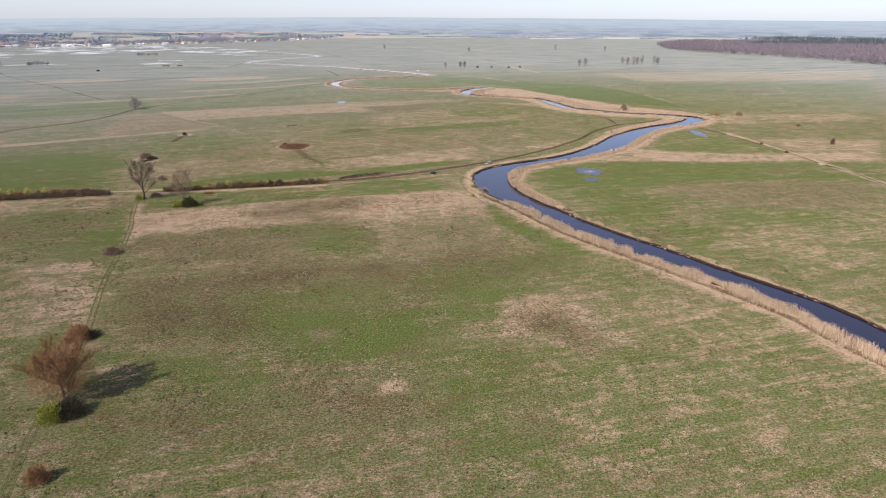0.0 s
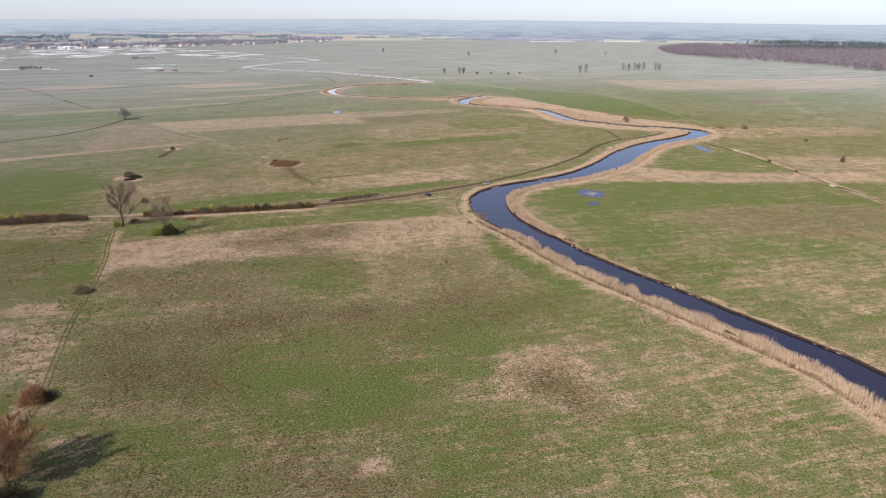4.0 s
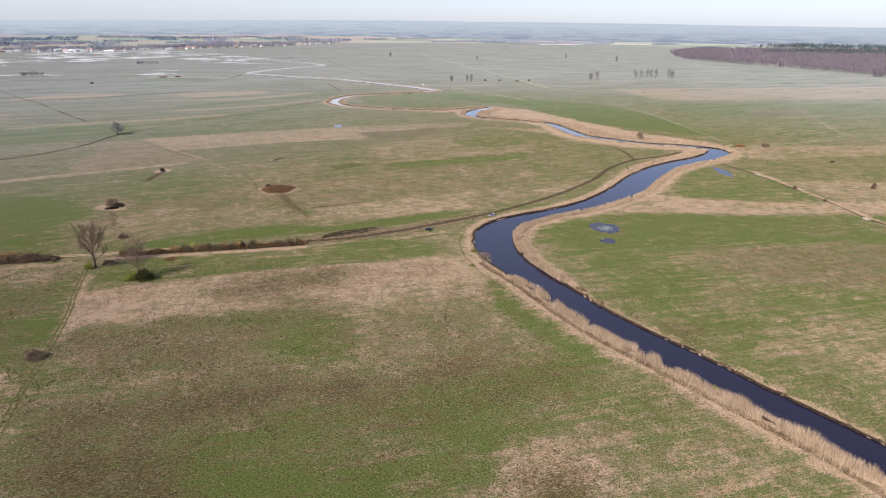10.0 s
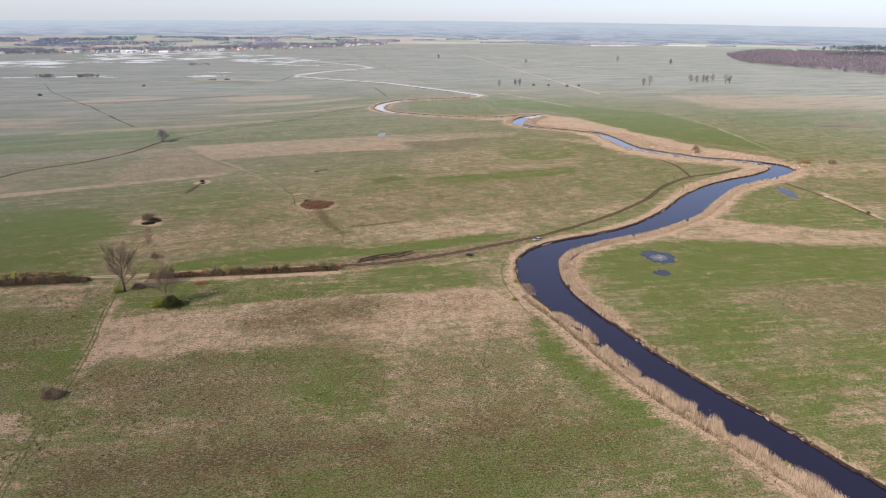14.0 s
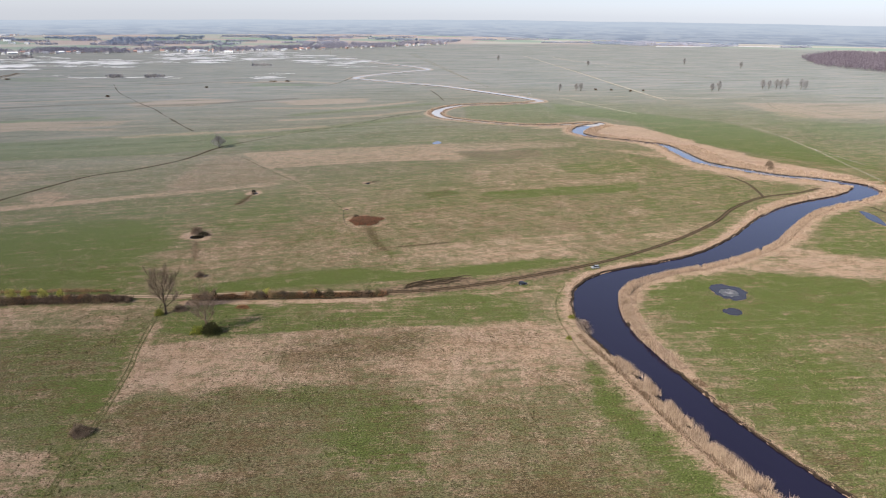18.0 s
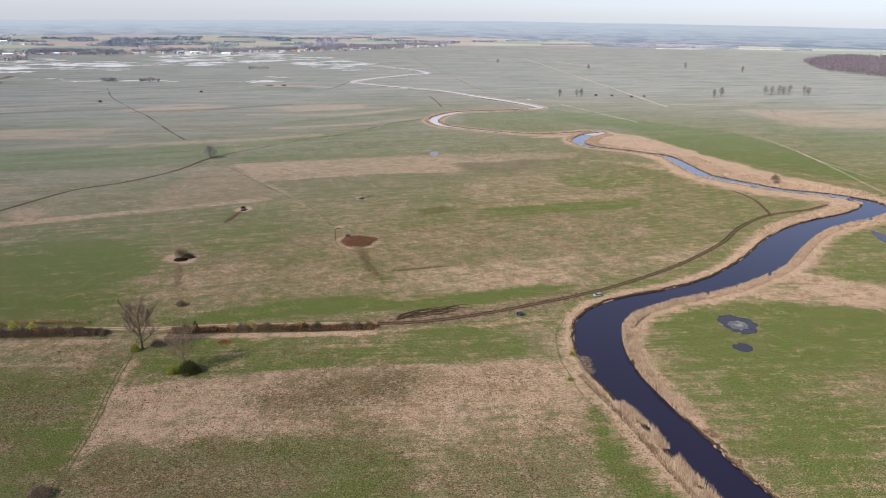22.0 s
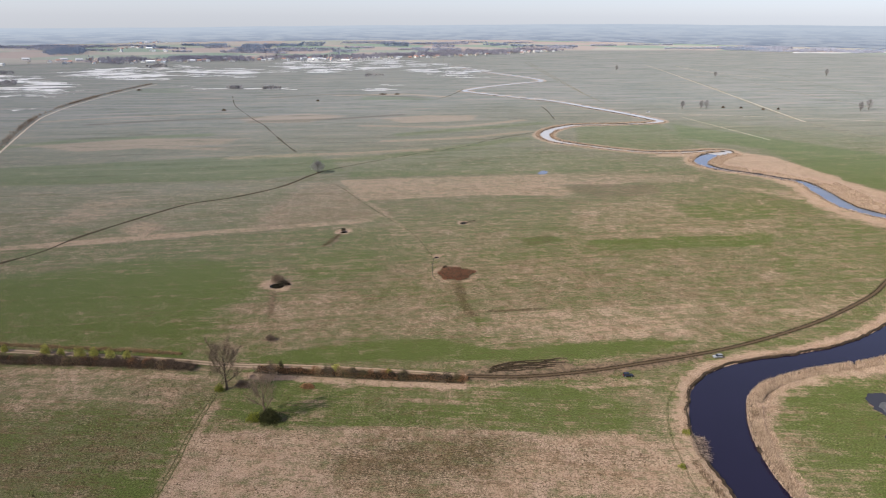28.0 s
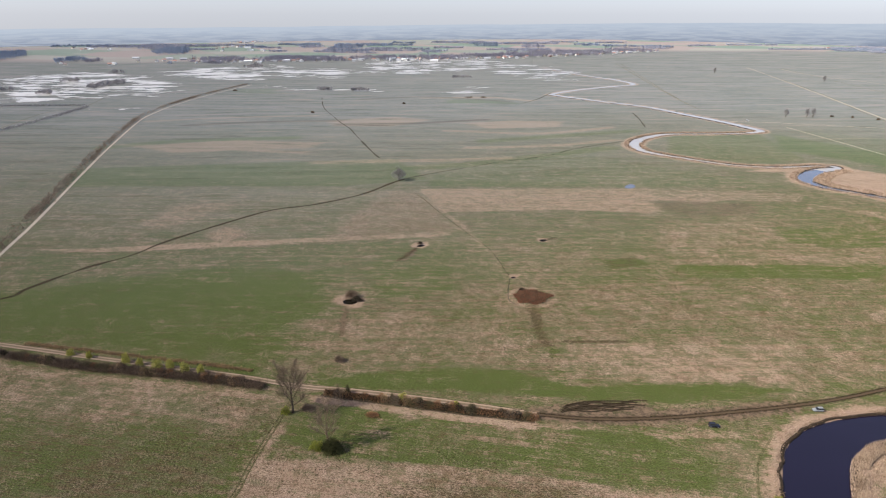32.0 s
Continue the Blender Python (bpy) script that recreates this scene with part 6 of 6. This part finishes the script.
# Tile red is dulled: distance haze mixed into its colour.
ROOFS = [plain("hazed_red_tile", (0.30, 0.185, 0.155), 0.8), plain("brown_tile", (0.20, 0.165, 0.155), 0.8), plain("grey_sheet", (0.34, 0.35, 0.37), 0.5), plain("white_sheet", (0.72, 0.73, 0.74), 0.4)]
MAT_PANE = plain("window_pane", (0.05, 0.06, 0.08), 0.1, 0, 0.6)


def house_proto(k, length, width, eave, ridge, wall, roof):
    ob = thing("house", (0, 0, 0), "", "house", "houses of the village")
    hl, hw = length / 2, width / 2
    me = bpy.data.meshes.new("wall")
    me.from_pydata([(-hl, -hw, -0.3), (hl, -hw, -0.3), (hl, hw, -0.3), (-hl, hw, -0.3), (-hl, -hw, eave), (hl, -hw, eave), (hl, hw, eave), (-hl, hw, eave), (-hl, 0, ridge - 0.1), (hl, 0, ridge - 0.1)], [],
                   [(0, 1, 5, 4), (2, 3, 7, 6), (1, 2, 6, 9, 5), (3, 0, 4, 8, 7), (0, 3, 2, 1)])
    me.materials.append(wall)
    part("wall", me, ob)
    o, t = 0.5, 0.25
    for s in (-1, 1):
        ez = eave - o * (ridge - eave) / hw
        rm = bpy.data.meshes.new("roof")
        lo, hi = s * (hw + o), 0
        rm.from_pydata([(-hl - o, lo, ez), (hl + o, lo, ez), (hl + o, hi, ridge), (-hl - o, hi, ridge), (-hl - o, lo, ez + t), (hl + o, lo, ez + t), (hl + o, hi, ridge + t), (-hl - o, hi, ridge + t)], [],
                       [(0, 1, 2, 3), (4, 7, 6, 5), (0, 4, 5, 1), (1, 5, 6, 2), (3, 2, 6, 7), (0, 3, 7, 4)])
        rm.materials.append(roof)
        part("roof", rm, ob)
    part("chimney", frustum("chimney", WALLS[2], -0.4, 0.4, 0.4, ridge - 1.0, -0.35, 0.35, 0.35, ridge + 1.1), ob).location.x = hl * 0.4
    for s in (-1, 1):
        for j in range(3):
            p = part("window", frustum("window", MAT_PANE, -0.7, 0.7, 0.05, 1.0, -0.7, 0.7, 0.05, 2.4), ob)
            p.location = ((j - 1) * length * 0.3, s * hw, 0)
    return ob


PROTOS, TEXTS = [], []
for k, (ln, wd, ev, rg, wl, rf, tx) in enumerate([(12, 9, 3.6, 7.2, 0, 0, "white rendered house with a red tiled gable roof"), (11, 8, 3.2, 6.8, 1, 1, "cream house with a brown tiled gable roof"),
                                                  (14, 9, 3.4, 6.5, 0, 2, "white house with a grey sheet roof"), (12, 8, 3.0, 6.4, 2, 0, "brick farmhouse with a red tiled roof"), (22, 11, 4.0, 7.5, 3, 2, "long grey barn with a sheet roof"),
                                                  (26, 12, 4.0, 6.5, 0, 3, "long white farm building with a pale roof")]):
    PROTOS.append(house_proto(k, ln, wd, ev, rg, WALLS[wl], ROOFS[rf]))
    TEXTS.append(tx)
rs = np.random.RandomState(17)
STREET = spline([(-1700, 1800), (-1470, 1950), (-1345, 2100), (-1160, 2190), (-960, 2380), (-740, 2680), (-520, 3110)], 20)
STREET_SIDE = normals2(STREET)


def hill(x, y):
    return 14 * max(0.0, min(1.0, (y - 2300) / 2000)) ** 1.5 * max(0.0, min(1.0, (500 - x) / 1500))


spots = []
for p, side in zip(STREET, STREET_SIDE):
    for _ in range(int(rs.choice([1, 2, 3]))):
        spots.append(tuple(p + side * rs.normal(0, 26)))
for cx, cy, m in [(-1850, 1860, 14), (-1900, 1600, 5), (-2640, 3050, 16), (-2300, 2600, 6), (-2750, 2200, 8), (100, 3600, 4), (-2050, 2450, 6)]:
    for _ in range(m):
        spots.append((cx + rs.normal(0, 60), cy + rs.normal(0, 60)))
used = set()
kept = []
for q in spots:
    if all((q[0] - o[0]) ** 2 + (q[1] - o[1]) ** 2 > 22 ** 2 for o in kept):
        kept.append(q)
for q in kept:
    j = int(rs.choice(6, p=[0.27, 0.18, 0.18, 0.15, 0.1, 0.12]))
    m = pose(q[0], q[1], hill(*q), 0, 0, float(rs.choice([35, 125]) + rs.normal(0, 12)))
    if j not in used:
        used.add(j)
        ob = PROTOS[j]
        ob.matrix_world = m
    else:
        ob = copy_thing(PROTOS[j], m)
    tagged(ob, TEXTS[j] + " among trees")
c = []
for _ in range(92):
    k = rs.randint(0, len(STREET))
    r = rs.uniform(12, 38)
    c.append(STREET[k] + STREET_SIDE[k] * rs.normal(75, 60) + rs.normal(0, 1, (int(r * 1.3), 2)) * np.array([r, r * 0.6]))
k = rs.randint(0, len(STREET), 420)
c = np.concatenate(c + [STREET[k] + STREET_SIDE[k] * rs.normal(55, 45, (420, 1)) + rs.normal(0, 12, (420, 2))])
c = np.c_[c, [hill(q[0], q[1]) for q in c]]
grove("village_trees", c, rs.uniform(6, 15, len(c)), rs.uniform(6, 11, len(c)), 24, MAT_GROVE_HAZED, "leafless grey garden trees between the village houses, paled for haze", "trees")


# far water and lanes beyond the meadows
ribbon("far_water", [(-215, 3350), (160, 3340), (540, 3390), (740, 3520), (1100, 3560)], 26, MAT_FAR_WATER, 0.3, "strip of standing water far across the meadows, paled for sky reflection", "water", step=40, cuts=(-1, 0, 1), wobble=20)
for d, half in (([(-67, 1212), (-10, 1226), (60, 1233), (128, 1238), (300, 1250)], 1.6), ([(6, 1192), (50, 1120), (108, 1025)], 1.4), ([(-160, 2527), (0, 1900), (137, 1333), (170, 1200)], 2.2), ([(-106, 2773), (3, 2238), (193, 1939)], 2.2)):
    ribbon("worn_path", d, half, MAT_WHITE_PATH, 0.024, "narrow pale path across the meadow", "path", step=12)
for d, half in (([(-8, 1197), (119, 1235), (324, 1272), (559, 1351), (910, 1452)], 1.2), ([(670, 1405), (654, 1228), (661, 1054)], 1.5), ([(322, 1218), (313, 1139), (344, 1067)], 1.6), ([(480, 1014), (433, 849), (409, 743), (438, 706)], 1.5),
                ([(257, 655), (310, 680), (361, 707), (409, 743)], 1.3), ([(-8, 1167), (104, 1072), (218, 974), (248, 886), (256, 820), (277, 737)], 1.3), ([(-597, 2650), (-352, 1950), (-197, 1519), (-122, 1329)], 1.7), ([(153, 2328), (247, 1999), (311, 1690), (340, 1596)], 1.6)):
    ribbon("worn_path", d, half, MAT_FAINT, 0.028, "straw-coloured path worn across wide meadows", "path", step=12)
ribbon("fence_path", [(249, 422), (250, 412), (251, 398), (253, 375), (255, 350)], 0.7, MAT_FAINT, 0.03, "narrow pale sandy strip beside a ditch", "path", step=3)
for d in [[(322, 1207), (374, 1094), (401, 1046)], [(690, 1470), (688, 1263), (656, 1017)], [(217, 988), (250, 873), (263, 706), (265, 655)], [(-935, 690), (-1034, 828), (-1052, 911), (-1120, 1000)]]:
    ribbon("worn_path", d, 1.4, MAT_FAINT, 0.02, "faint straw-coloured path worn across the meadow", "path", step=12)

# ---------- tussocks in the near meadow ----------


def tussocks(seed, count, mat, h, w, label, bias):
    rs = np.random.RandomState(seed)
    p = np.c_[rs.uniform(-190, 130, count), rs.uniform(100, 345, count)]
    g = np.array([noise.noise(Vector((q[0] * 0.045, q[1] * 0.045, seed))) + 0.6 * noise.noise(Vector((q[0] * 0.3, q[1] * 0.3, seed))) for q in p])
    p = p[g > bias]
    d, _ = line_distance(p[:, 0], p[:, 1], RIVER[:120])
    p = p[d > 2]
    p = np.repeat(p, 4, axis=0) + rs.normal(0, 0.12, (len(p) * 4, 2))
    me = blades("grass_tussocks", np.c_[p, np.full(len(p), -0.02)], h * rs.uniform(0.5, 1.3, len(p)), w * rs.uniform(0.5, 1.4, len(p)), mat, 0.5)
    tagged(new("grass_tussocks", me), label, "grass", kind="stuff")


tussocks(3, 30000, MAT_TUFT, 0.32, 0.16, "tussocks of bleached and brown old grass", 0.05)
tussocks(4, 32000, MAT_MOSS, 0.32, 0.28, "small dark clods and tussocks in the meadow", 0.14)
